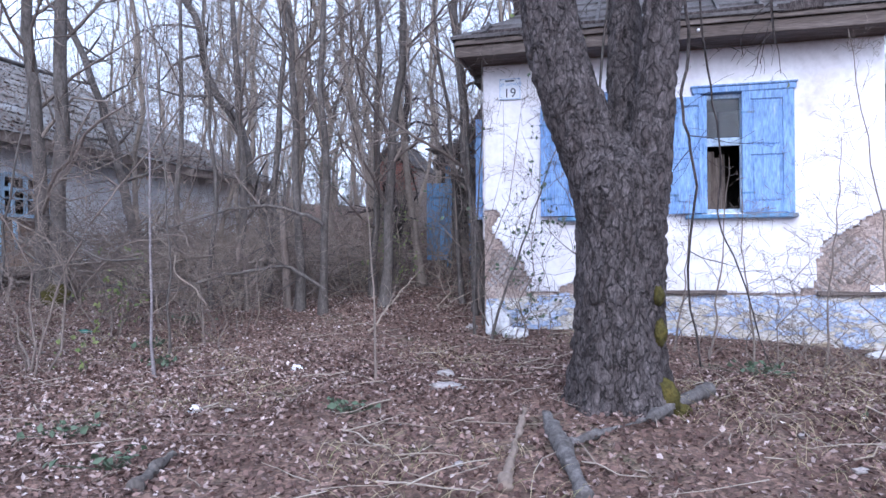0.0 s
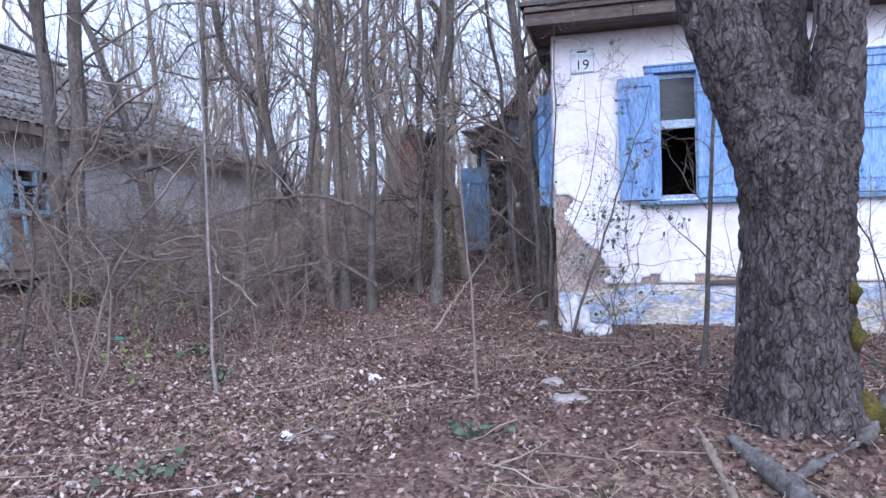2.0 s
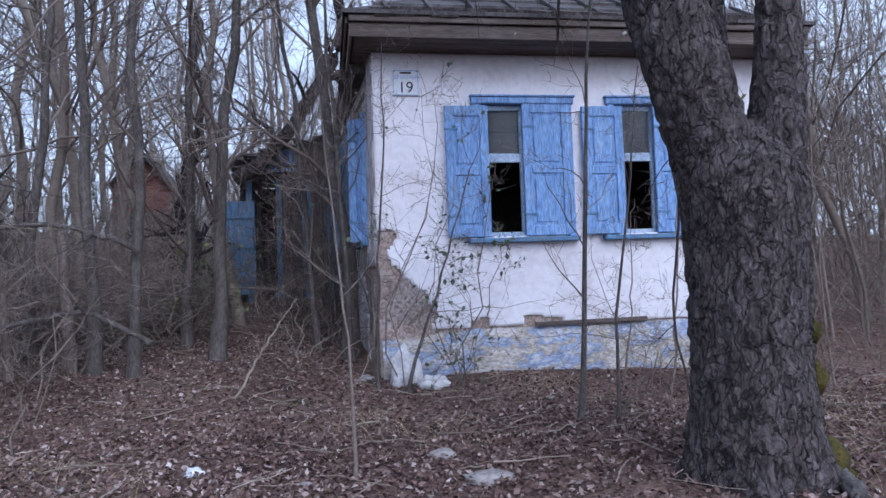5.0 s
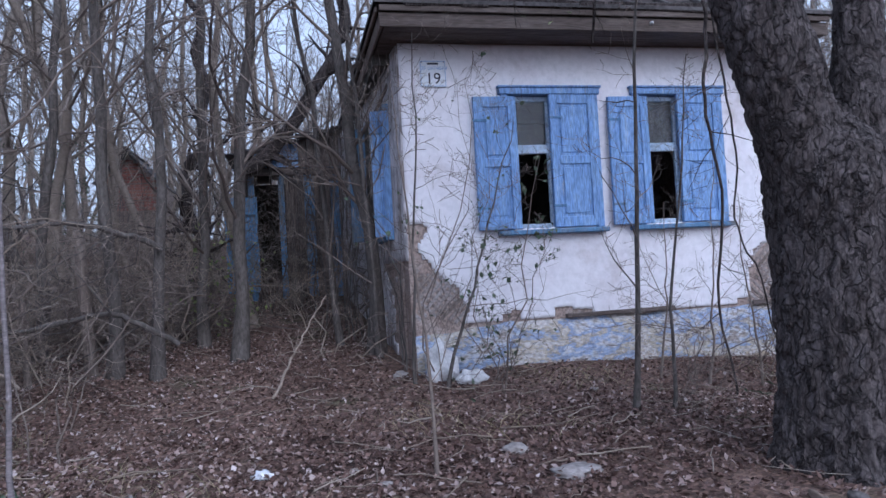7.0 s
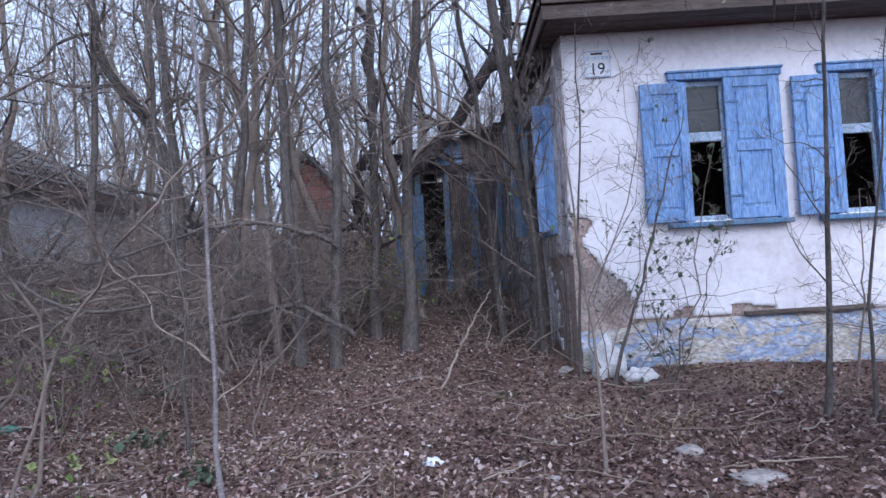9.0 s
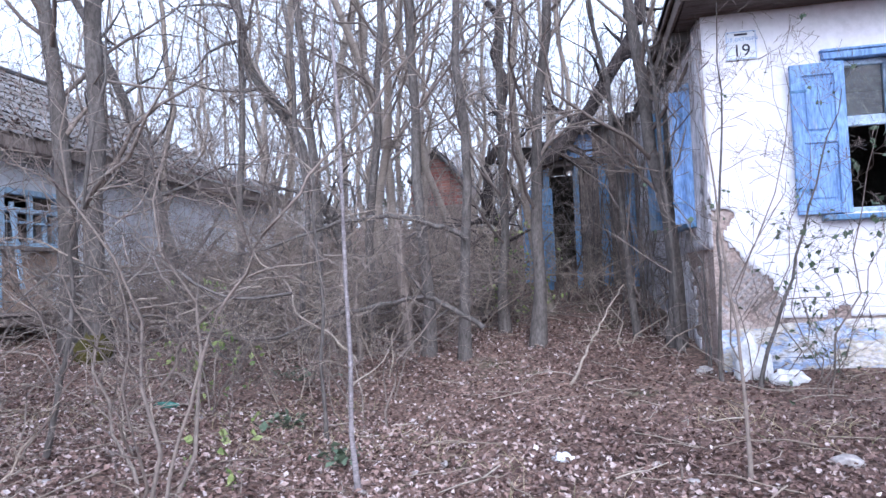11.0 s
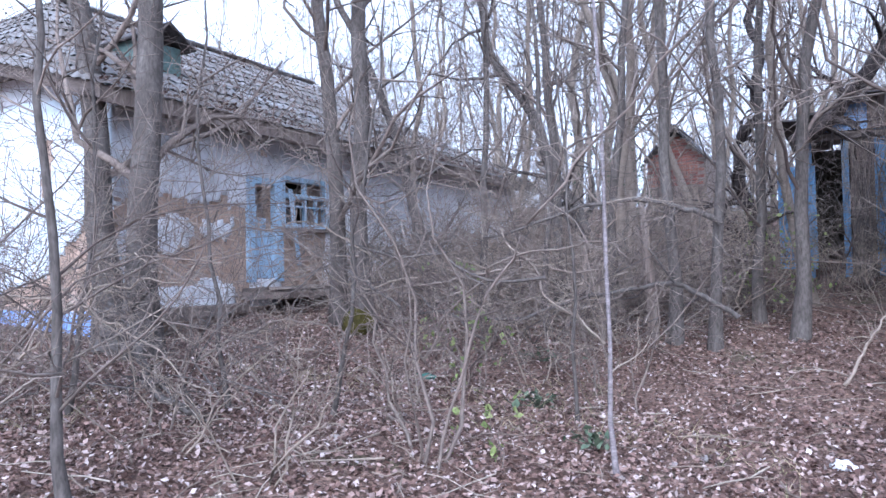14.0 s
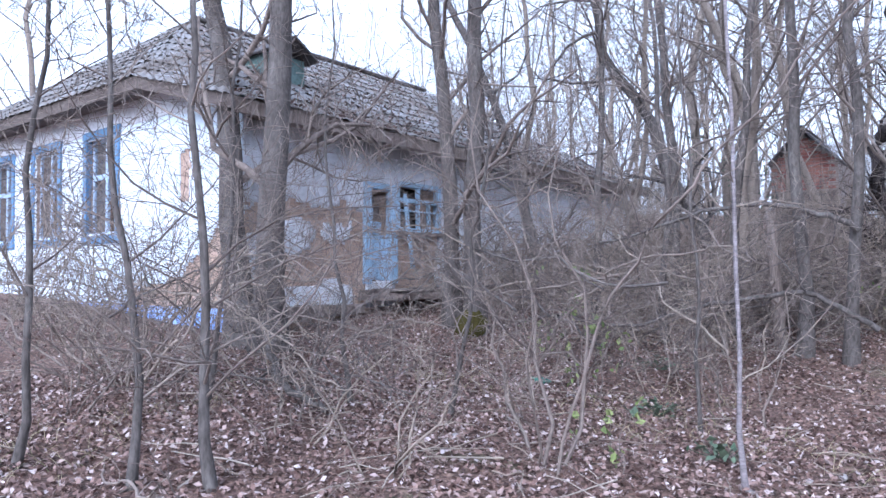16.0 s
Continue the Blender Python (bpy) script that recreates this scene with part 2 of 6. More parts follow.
# twigs of the wood, lightened so the colour holds backlight glow and haze
M_TWIG_FAR = material("far_twigs_backlit_tone", [(0.13, 0.105, 0.088), (0.22, 0.182, 0.152), (0.34, 0.29, 0.25)], 1, 4, 0.95, 0.0, 30, 0.2, per="island")
M_LOG = material("grey_dead_bark", [(0.065, 0.056, 0.053), (0.12, 0.108, 0.104), (0.20, 0.18, 0.178)], 12, 8, 0.9, 0.7, 40, 0.4)
M_MOSS = material("moss", [(0.03, 0.03, 0.01), (0.07, 0.06, 0.015), (0.11, 0.085, 0.02)], 12, 8, 0.95, 0.8, 60, 0.4)
M_STONE = material("pale_limestone", [(0.20, 0.18, 0.17), (0.30, 0.27, 0.26), (0.42, 0.39, 0.38)], 6, 8, 0.9, 0.5, 30, 0.3)
M_CHALK = material("broken_whitewash_lump", [(0.46, 0.45, 0.45), (0.66, 0.65, 0.67), (0.76, 0.75, 0.77)], 6, 8, 0.9, 0.5, 30, 0.25)
M_PAPER = material("crumpled_white_paper", [(0.62, 0.64, 0.70), (0.78, 0.79, 0.84)], 9, 4, 0.7, 0.2, 30, 0.15)
M_PLATE = material("white_enamel", [(0.70, 0.73, 0.79), (0.78, 0.80, 0.86)], 6, 6, 0.4, 0.05, 30, 0.12)
M_INK = material("black_enamel", [(0.015, 0.015, 0.03), (0.03, 0.03, 0.05)], 8, 3, 0.5, 0, 30, 0.1)
M_INK_BLUE = material("faded_blue_enamel", [(0.20, 0.34, 0.62), (0.36, 0.48, 0.72)], 30, 3, 0.5, 0, 60, 0.2)
M_METAL = material("rusty_iron", [(0.06, 0.035, 0.025), (0.13, 0.07, 0.045)], 15, 6, 0.8, 0.3, 50, 0.3)
M_PLASTIC = material("dirty_green_glass", [(0.05, 0.13, 0.10), (0.10, 0.2, 0.17)], 8, 3, 0.25, 0, 30, 0.2)


def dusty_glass(name):
    m = bpy.data.materials.new(name)
    m.use_nodes = True
    n, l = m.node_tree.nodes, m.node_tree.links
    b = n["Principled BSDF"]
    b.inputs["Base Color"].default_value = (0.16, 0.17, 0.19, 1)
    b.inputs["Roughness"].default_value = 0.12
    b.inputs["Transmission Weight"].default_value = 0.0
    tex = n.new("ShaderNodeTexNoise")
    tex.inputs["Scale"].default_value, tex.inputs["Detail"].default_value = 9.0, 8.0
    ramp = n.new("ShaderNodeValToRGB")
    ramp.color_ramp.elements[0].position, ramp.color_ramp.elements[1].position = 0.3, 0.75
    ramp.color_ramp.elements[0].color, ramp.color_ramp.elements[1].color = (0.10, 0.10, 0.10, 1), (0.34, 0.34, 0.34, 1)
    l.new(tex.outputs["Fac"], ramp.inputs["Fac"])
    l.new(ramp.outputs["Color"], b.inputs["Alpha"])
    return m


M_GLASS = dusty_glass("dusty_window_glass")


# ---- building helpers ----
def sm(v, a, b):
    s = min(1.0, max(0.0, (v - a) / (b - a)))
    return s * s * (3 - 2 * s)


def ground_z(x, y):
    z = 0.03 + 0.03 * max(-3, min(y, 6.5))
    u = y - 7.2
    far = sm(y, 18, 40)
    z += 0.075 * (u + math.sqrt(u * u + 0.6)) * (1 - far) + 2.1 * far
    z += 0.075 * max(0, -x - 4.5) * (1 - sm(-x, 12, 25)) + 0.6 * sm(-x, 12, 25)
    z -= 0.05 * max(0, min(x, 6) + 0.5) * sm(y, 5, 8)
    z += 0.10 * math.exp(-((x + 0.3) ** 2 + (y - 4.9) ** 2) / 2.2)
    return z


def rough_z(x, y):
    return ground_z(x, y) + 0.025 * noise.noise((x * 0.9, y * 0.9, 0)) + 0.012 * noise.noise((x * 3.1, y * 3.1, 5))


def root_of(ob):
    while ob.parent:
        ob = ob.parent
    return ob


def finish(name, me, mat, parent=None, label="", smooth=False):
    """Links world-space mesh data under a thing whose top stands at its own base."""
    me.materials.append(mat)
    if smooth:
        me.polygons.foreach_set("use_smooth", [True] * len(me.polygons))
    ob = new(name, me)
    if parent:
        me.transform(root_of(parent).matrix_basis.inverted())
        ob.parent = parent
    if label:
        ob["label"] = label
    return ob


def part(name, bm, mat, parent=None, label="", smooth=False):
    me = bpy.data.meshes.new(name)
    bmesh.ops.recalc_face_normals(bm, faces=bm.faces)
    bm.to_mesh(me)
    bm.free()
    return finish(name, me, mat, parent, label, smooth)


def thing(name, x, y, z, label, category, group="", kind=""):
    ob = new(name)
    ob.empty_display_size = 0.2
    ob.matrix_basis = pose(x, y, z)
    return tagged(ob, label, category, group, kind)


def array_mesh(name, verts, quads):
    """Mesh data from arrays of corners and of faces with equal corner counts."""
    verts, quads = np.asarray(verts, np.float32), np.asarray(quads, np.int32)
    me = bpy.data.meshes.new(name)
    me.vertices.add(len(verts))
    me.vertices.foreach_set("co", verts.ravel())
    k = quads.shape[1]
    me.loops.add(quads.size)
    me.loops.foreach_set("vertex_index", quads.ravel())
    me.polygons.add(len(quads))
    me.polygons.foreach_set("loop_start", np.arange(0, quads.size, k, dtype=np.int32))
    me.update(calc_edges=True)
    return me


def add_box(bm, x0, x1, y0, y1, z0, z1, bevel=0.0, m=None, wob=0.0):
    r = bmesh.ops.create_cube(bm, size=1.0)
    vs = r["verts"]
    bmesh.ops.scale(bm, vec=(abs(x1 - x0), abs(y1 - y0), abs(z1 - z0)), verts=vs)
    bmesh.ops.translate(bm, vec=((x0 + x1) / 2, (y0 + y1) / 2, (z0 + z1) / 2), verts=vs)
    if wob:
        for v in vs:
            v.co += Vector((random.uniform(-wob, wob), random.uniform(-wob, wob), random.uniform(-wob, wob)))
    if bevel:
        es = list({e for v in vs for e in v.link_edges})
        vs = list({v for f in bmesh.ops.bevel(bm, geom=es, offset=bevel, segments=1, affect="EDGES")["faces"] for v in f.verts} | {v for v in vs if v.is_valid})
    if m:
        bmesh.ops.transform(bm, matrix=m, verts=vs)
    return vs


def box_part(name, x0, x1, y0, y1, z0, z1, mat, parent, label="", bevel=0.006, m=None, wob=0.0):
    bm = bmesh.new()
    add_box(bm, x0, x1, y0, y1, z0, z1, bevel, m, wob)
    return part(name, bm, mat, parent, label)


def wall_with_openings(bm, u0, u1, v0, v1, holes, thick, place):
    """A slab on a rectangle (u, v) with rectangular holes through it; place(u, v, d) gives the point at depth d."""
    us = sorted({u0, u1, *(h[0] for h in holes), *(h[1] for h in holes)})
    vs = sorted({v0, v1, *(h[2] for h in holes), *(h[3] for h in holes)})
    solid = lambda i, j: 0 <= i < len(us) - 1 and 0 <= j < len(vs) - 1 and not any(h[0] <= (us[i] + us[i + 1]) / 2 <= h[1] and h[2] <= (vs[j] + vs[j + 1]) / 2 <= h[3] for h in holes)  # noqa: E731
    pts = {}

    def v(i, j, d):
        if (i, j, d) not in pts:
            pts[i, j, d] = bm.verts.new(place(us[i], vs[j], d))
        return pts[i, j, d]

    for i in range(len(us) - 1):
        for j in range(len(vs) - 1):
            if not solid(i, j):
                continue
            for d in (0, thick):
                bm.faces.new([v(i, j, d), v(i + 1, j, d), v(i + 1, j + 1, d), v(i, j + 1, d)])
            for (a, b), (c, e), near in (((i, j), (i + 1, j), (i, j - 1)), ((i, j + 1), (i + 1, j + 1), (i, j + 1)), ((i, j), (i, j + 1), (i - 1, j)), ((i + 1, j), (i + 1, j + 1), (i + 1, j))):
                if not solid(*near):
                    bm.faces.new([v(a, b, 0), v(c, e, 0), v(c, e, thick), v(a, b, thick)])


def skin(name, u0, u1, v0, v1, step, holes, peeled, thick, place, mat, parent, label=""):
    """A coat of plaster on a wall: a fine sheet, with ragged gaps where it has fallen, and edges that show its thickness."""
    nu, nv = max(2, round((u1 - u0) / step)), max(2, round((v1 - v0) / step))
    us, vs = np.linspace(u0, u1, nu + 1), np.linspace(v0, v1, nv + 1)
    keep = np.zeros((nu, nv), bool)
    for i in range(nu):
        for j in range(nv):
            u, v = (us[i] + us[i + 1]) / 2, (vs[j] + vs[j + 1]) / 2
            keep[i, j] = not any(h[0] < u < h[1] and h[2] < v < h[3] for h in holes) and not peeled(u, v)
    verts, faces, ids = [], [], {}

    def vert(i, j, back):
        key = (i, j, back)
        if key not in ids:
            u, v = us[i], vs[j]
            inner = 0 < i < nu and 0 < j < nv
            if inner:
                u += 0.45 * step * noise.noise((i * 1.7, j * 1.7, 3.0))
                v += 0.45 * step * noise.noise((i * 1.7, j * 1.7, 9.0))
            wave = 0.010 * noise.noise((u * 0.8, v * 0.8, 1)) + 0.003 * noise.noise((u * 6, v * 6, 2))
            ids[key] = len(verts)
            verts.append(place(u, v, 0.0 if back else -thick - wave))
        return ids[key]

    for i in range(nu):
        for j in range(nv):
            if not keep[i, j]:
                continue
            faces.append((vert(i, j, 0), vert(i + 1, j, 0), vert(i + 1, j + 1, 0), vert(i, j + 1, 0)))
            for di, dj, a, b in ((-1, 0, (0, 1), (0, 0)), (1, 0, (1, 0), (1, 1)), (0, -1, (0, 0), (1, 0)), (0, 1, (1, 1), (0, 1))):
                ii, jj = i + di, j + dj
                if not (0 <= ii < nu and 0 <= jj < nv) or not keep[ii, jj]:
                    p, q = (i + a[0], j + a[1]), (i + b[0], j + b[1])
                    faces.append((vert(*q, 0), vert(*p, 0), vert(*p, 1), vert(*q, 1)))
    return finish(name, array_mesh(name, verts, faces), mat, parent, label, False)


# ---- branches and trunks, built in bulk ----
def unit(v):
    return v / np.maximum(np.linalg.norm(v, axis=-1, keepdims=True), 1e-9)


def sprout(rng, P, R, count, start, length, thin, spread, rise, n, droop=0.0, wander=0.18, taper=0.75):
    """count side shoots for each path in P: length is a share of the parent's, thin a share of its radius there."""
    M, k, _ = P.shape
    t = rng.uniform(start, 0.98, (M, count)) * (k - 1)
    i = np.minimum(t.astype(int), k - 2)
    f = (t - i)[..., None]
    m = np.arange(M)[:, None]
    at = P[m, i] * (1 - f) + P[m, i + 1] * f
    rad = R[m, i] * (1 - f[..., 0]) + R[m, i + 1] * f[..., 0]
    ahead = unit(P[m, i + 1] - P[m, i])
    side = rng.normal(size=(M, count, 3))
    side = unit(side - (side * ahead).sum(-1, keepdims=True) * ahead)
    way = unit(ahead * (1 - spread) + side * spread + np.array([0, 0, rise]))
    total = np.linalg.norm(np.diff(P, axis=1), axis=2).sum(1)[:, None]
    ln = total * length * rng.uniform(0.55, 1.25, (M, count)) * (1.15 - 0.6 * t / (k - 1))
    steps = way[:, :, None, :] + np.cumsum(rng.normal(size=(M, count, n - 1, 3)) * wander, 2)
    steps[..., 2] += rise * 0.4 * np.linspace(0, 1, n - 1) - droop * np.linspace(0, 1, n - 1)
    steps = unit(steps) * (ln / (n - 1))[..., None, None]
    path = np.concatenate([at[:, :, None], at[:, :, None] + np.cumsum(steps, 2)], 2).reshape(-1, n, 3)
    r0 = np.maximum(rad * thin, 0.0016).reshape(-1, 1)
    return path, r0 * np.linspace(1, 1 - taper, n)[None]


def tubes(groups):
    """Corners and faces of tapered tubes: groups of (paths, radii, sides)."""
    allv, allf, base = [], [], 0
    for P, R, k in groups:
        if not len(P):
            continue
        M, n, _ = P.shape
        T = np.gradient(P, axis=1)
        T = unit(T)
        ref = np.where(np.abs(T[..., 2:3]) > 0.9, np.array([1.0, 0, 0]), np.array([0, 0, 1.0]))
        A = unit(np.cross(T, ref))
        B = np.cross(T, A)
        ang = np.arange(k) * 2 * np.pi / k
        V = P[:, :, None] + R[:, :, None, None] * (np.cos(ang)[:, None] * A[:, :, None] + np.sin(ang)[:, None] * B[:, :, None])
        idx = base + np.arange(M * n * k).reshape(M, n, k)
        nxt = np.roll(idx, -1, 2)
        F = np.stack([idx[:, :-1], nxt[:, :-1], nxt[:, 1:], idx[:, 1:]], -1).reshape(-1, 4)
        allv.append(V.reshape(-1, 3))
        allf.append(F)
        base += M * n * k
    return np.concatenate(allv), np.concatenate(allf)


def stem_path(rng, base, lean, height, n, wander, bend=(0, 0)):
    s = np.linspace(0, 1, n)[:, None]
    off = np.cumsum(rng.normal(size=(n, 2)) * wander, 0) * height / n
    off -= off[:1]
    xy = np.array(base[:2]) + s * height * np.array(lean) + s**2 * height * np.array(bend) + off
    return np.concatenate([xy, base[2] - 0.08 + s * (height + 0.08)], 1)[None]


def bare_tree(name, label, seed, base, lean=(0, 0), height=9.0, radius=0.1, limbs=12, branches=7, twigs=7, first=0.22, spread=0.62, rise=0.25,
              bark=None, twig=None, bend=(0, 0), wander=0.05, group="bare young trees", category="tree", limb_len=0.36, sides=10, finest=0.0019, thin=0.36):
    rng = np.random.default_rng(seed)
    x, y = base
    z = rough_z(x, y)
    top = thing(name, x, y, z, label, category, group)
    n = 14
    P = stem_path(rng, (x, y, z), lean, height, n, wander, bend)
    flare = 1 + 0.55 * np.exp(-np.linspace(0, 1, n) * height / 0.22)
    R = radius * (flare * np.linspace(1, 0.16, n) ** 0.8)[None]
    P1, R1 = sprout(rng, P, R, limbs, first, limb_len, thin, spread, rise, 7, wander=0.2)
    P2, R2 = sprout(rng, P1, R1, branches, 0.15, 0.5, 0.6, 0.62, 0.12, 5, wander=0.22)
    P3, R3 = sprout(rng, np.concatenate([P2]), R2, twigs, 0.1, 0.5, 0.65, 0.6, 0.08, 3, wander=0.25)
    finish("trunk", array_mesh("trunk", *tubes([(P, R, sides)])), bark or M_BARK_YOUNG, top, smooth=True)
    finish("crown", array_mesh("crown", *tubes([(P1, R1, 5), (P2, R2, 3), (P3, np.maximum(R3, finest), 3)])), twig or M_TWIG, top, "bare twiggy crown", smooth=True)
    return top


def shrub(name, label, seed, base, stems=6, height=2.2, radius=0.012, spread=0.35, branches=7, twigs=5, mat=None, group="undergrowth", category="shrub", lean=(0, 0), droop=0.0, leaves=0, leaf_mat=None, crook=0.4, finest=0.0018, wave=0.4):
    rng = np.random.default_rng(seed)
    x, y = base
    z = rough_z(x, y)
    top = thing(name, x, y, z, label, category, group)
    n = 8
    ps = []
    for k in range(stems):
        a = rng.uniform(0, 2 * np.pi)
        h = height * rng.uniform(0.55, 1.1)
        ps.append(stem_path(rng, (x + 0.1 * math.cos(a), y + 0.1 * math.sin(a), z), (lean[0] + spread * math.cos(a) * rng.uniform(0.3, 1), lean[1] + spread * math.sin(a) * rng.uniform(0.3, 1)), h, n, wave)[0])
    P = np.array(ps)
    P[:, :, 2] -= droop * np.linspace(0, 1, n) ** 2 * height * 0.5
    R = radius * rng.uniform(0.6, 1.2, (stems, 1)) * np.linspace(1, 0.3, n)
    P1, R1 = sprout(rng, P, R, branches, 0.15, 0.4, 0.6, 0.65, 0.1, 6, wander=crook)
    P2, R2 = sprout(rng, P1, R1, twigs, 0.1, 0.5, 0.65, 0.6, 0.05, 4, wander=crook)
    for k in range(stems):
        finish("stem", array_mesh("stem", *tubes([(P[k:k + 1], R[k:k + 1], 5)])), mat or M_TWIG, top, smooth=True)
    finish("crown", array_mesh("crown", *tubes([(P1, R1, 3), (P2, np.maximum(R2, finest), 3)])), mat or M_TWIG, top, smooth=True)
    if leaves:
        tip = P2[rng.integers(0, len(P2), leaves), rng.integers(1, 3, leaves)]
        finish("foliage", leaf_blades(rng, tip, 0.014, 0.035, 1.0), leaf_mat or M_GREEN, top, "small fresh green leaves")
    return top


def leaf_blades(rng, centres, small, large, tilt):
    """Folded, pointed leaf blades at the centres: two quads each."""
    N = len(centres)
    size = rng.uniform(small, large, N)[:, None]
    yaw, pitch, roll = rng.uniform(0, 2 * np.pi, N), rng.normal(0, tilt, N), rng.normal(0, tilt, N)
    a = np.stack([np.cos(yaw) * np.cos(pitch), np.sin(yaw) * np.cos(pitch), np.sin(pitch)], 1)
    side = unit(np.cross(a, np.array([0, 0, 1.0]) + 0.001))
    up = np.cross(side, a)
    b = side * np.cos(roll)[:, None] + up * np.sin(roll)[:, None]
    c = np.cross(b, a)
    w = rng.uniform(0.45, 0.8, N)[:, None] * size
    fold = rng.uniform(-0.1, 0.45, N)[:, None] * size
    curl = rng.uniform(-0.1, 0.4, N)[:, None] * size
    V = np.stack([centres - a * size, centres - a * size * 0.1 + b * w + c * fold, centres + a * size + c * curl, centres - a * size * 0.1 - b * w + c * fold, centres - c * 0.1 * fold], 1)
    idx = np.arange(N)[:, None] * 5
    tri = np.concatenate([idx + np.array([0, 4, 1]), idx + np.array([4, 2, 1]), idx + np.array([0, 3, 4]), idx + np.array([4, 3, 2])])
    return array_mesh("blades", V.reshape(-1, 3), tri)


# ---- ground ----
def build_ground():
    xs = np.concatenate([-np.geomspace(260, 26, 10), np.arange(-24, 10.01, 0.25), np.geomspace(12, 260, 10)])
    ys = np.concatenate([-np.geomspace(260, 8, 10), np.arange(-6, 30.01, 0.25), np.geomspace(32, 300, 12)])
    V = [(x, y, rough_z(x, y)) for x in xs for y in ys]
    ny = len(ys)
    F = [(i * ny + j, (i + 1) * ny + j, (i + 1) * ny + j + 1, i * ny + j + 1) for i in range(len(xs) - 1) for j in range(ny - 1)]
    g = finish("ground", array_mesh("ground", V, F), M_SOIL, smooth=True)
    tagged(g, "dark forest soil buried under brown fallen leaves", "ground", kind="structure")


build_ground()


def inside_house(x, y):
    return (-2.1 - 0.06 * (y - 8.4) < x < 2.9 and 8.3 < y < 15.5) or (-19.4 < x < -9.9 and 6.35 < y < 17.4) or (-4.6 < x < -2 and 12.9 < y < 16.4)


def build_litter():
    rng = np.random.default_rng(11)
    pts = []
    for count, x0, x1, y0, y1 in ((52000, -9.5, 3.5, 2.6, 7), (56000, -10, 3.0, 5, 10.5), (14000, -9, -2.5, 2.2, 5), (6000, 2.6, 7.5, 4.5, 13), (6000, -17, -8, 2.5, 6.5), (13000, -12, -2, 9, 18)):
        p = np.stack([rng.uniform(x0, x1, count), rng.uniform(y0, y1, count)], 1)
        pts.append(p)
    p = np.concatenate(pts)
    keep = np.array([not inside_house(x, y) and noise.noise((x * 0.8, y * 0.8, 4)) > rng.uniform(-2.0, -0.2) for x, y in p])
    p = p[keep]
    z = np.array([rough_z(x, y) for x, y in p]) + rng.uniform(0.004, 0.035, len(p))
    damp = np.array([sm(x + 0.5 * noise.noise((x * 0.9, y * 0.9, 8)), -4.3, -2.0) for x, y in p]) * 0.9 > rng.uniform(0, 1, len(p))
    for which, mat, label in ((~damp, M_LEAF, "thick litter of curled brown and pale dead leaves"), (damp, M_LEAF_DAMP, "damp red-brown rotting leaves before the white house")):
        ob = finish("leaf_litter", leaf_blades(rng, np.column_stack([p[which], z[which]]), 0.009, 0.026, 0.5), mat)
        tagged(ob, label, "fallen leaves", kind="stuff")
    # fallen sticks among the leaves
    n = 1100
    a = rng.uniform(0, 2 * np.pi, n)
    x, y = rng.uniform(-10, 3.5, n), rng.uniform(2.2, 12, n)
    ok = np.array([not inside_house(u, v) for u, v in zip(x, y)])
    x, y, a = x[ok], y[ok], a[ok]
    ln = rng.uniform(0.08, 0.55, len(x))
    s = np.linspace(-0.5, 0.5, 4)
    P = np.stack([x[:, None] + np.cos(a)[:, None] * ln[:, None] * s, y[:, None] + np.sin(a)[:, None] * ln[:, None] * s, np.zeros((len(x), 4))], 2)
    P[..., :2] += rng.normal(size=P[..., :2].shape) * 0.012
    P[..., 2] = [[rough_z(u, v) for u, v, _ in row] for row in P]
    P[..., 2] += 0.03 + rng.uniform(0, 0.03, P.shape[:2])
    R = rng.uniform(0.002, 0.007, (len(x), 1)) * np.linspace(1, 0.5, 4)
    ob = finish("fallen_sticks", array_mesh("fallen_sticks", *tubes([(P, R, 4)])), M_TWIG_PALE, smooth=True)
    tagged(ob, "thin dry sticks scattered over the leaf litter", "sticks", kind="stuff")
    # sparse dry grass
    n = 6000
    x, y = rng.uniform(-8, 4, n), rng.uniform(2.2, 8, n)
    ok = np.array([noise.noise((u * 0.7, v * 0.7, 21)) > 0.22 - 0.5 * sm(u, 0, 1.5) - 0.3 * sm(-u, 4.5, 6) * sm(4.5 - v, 0, 1) and not inside_house(u, v) for u, v in zip(x, y)])
    x, y = x[ok], y[ok]
    a, ln = rng.uniform(0, 2 * np.pi, len(x)), rng.uniform(0.05, 0.2, len(x))
    s = np.linspace(0, 1, 4)
    P = np.stack([x[:, None] + np.cos(a)[:, None] * ln[:, None] * s**1.5 * 0.9, y[:, None] + np.sin(a)[:, None] * ln[:, None] * s**1.5 * 0.9, np.array([rough_z(u, v) for u, v in zip(x, y)])[:, None] + ln[:, None] * (s - 0.35 * s**2)], 2)
    R = np.full((len(x), 1), 0.0022) * np.linspace(1, 0.3, 4)
    ob = finish("dry_grass", array_mesh("dry_grass", *tubes([(P, R, 3)])), M_GRASS)
    tagged(ob, "sparse straw-coloured dry grass blades between leaves", "grass", kind="stuff")


build_litter()

# ---- the white house with blue shutters ----
HX, HY, HR = -1.9, 8.44, 2.43         # corner, front face, far end of the front
SIDE = -0.06                          # the side wall falls away a little


def front(u, v, d):
    return (u, HY + d, v)


def flank(u, v, d):
    return (HX + SIDE * (u - HY) + d, u, v)


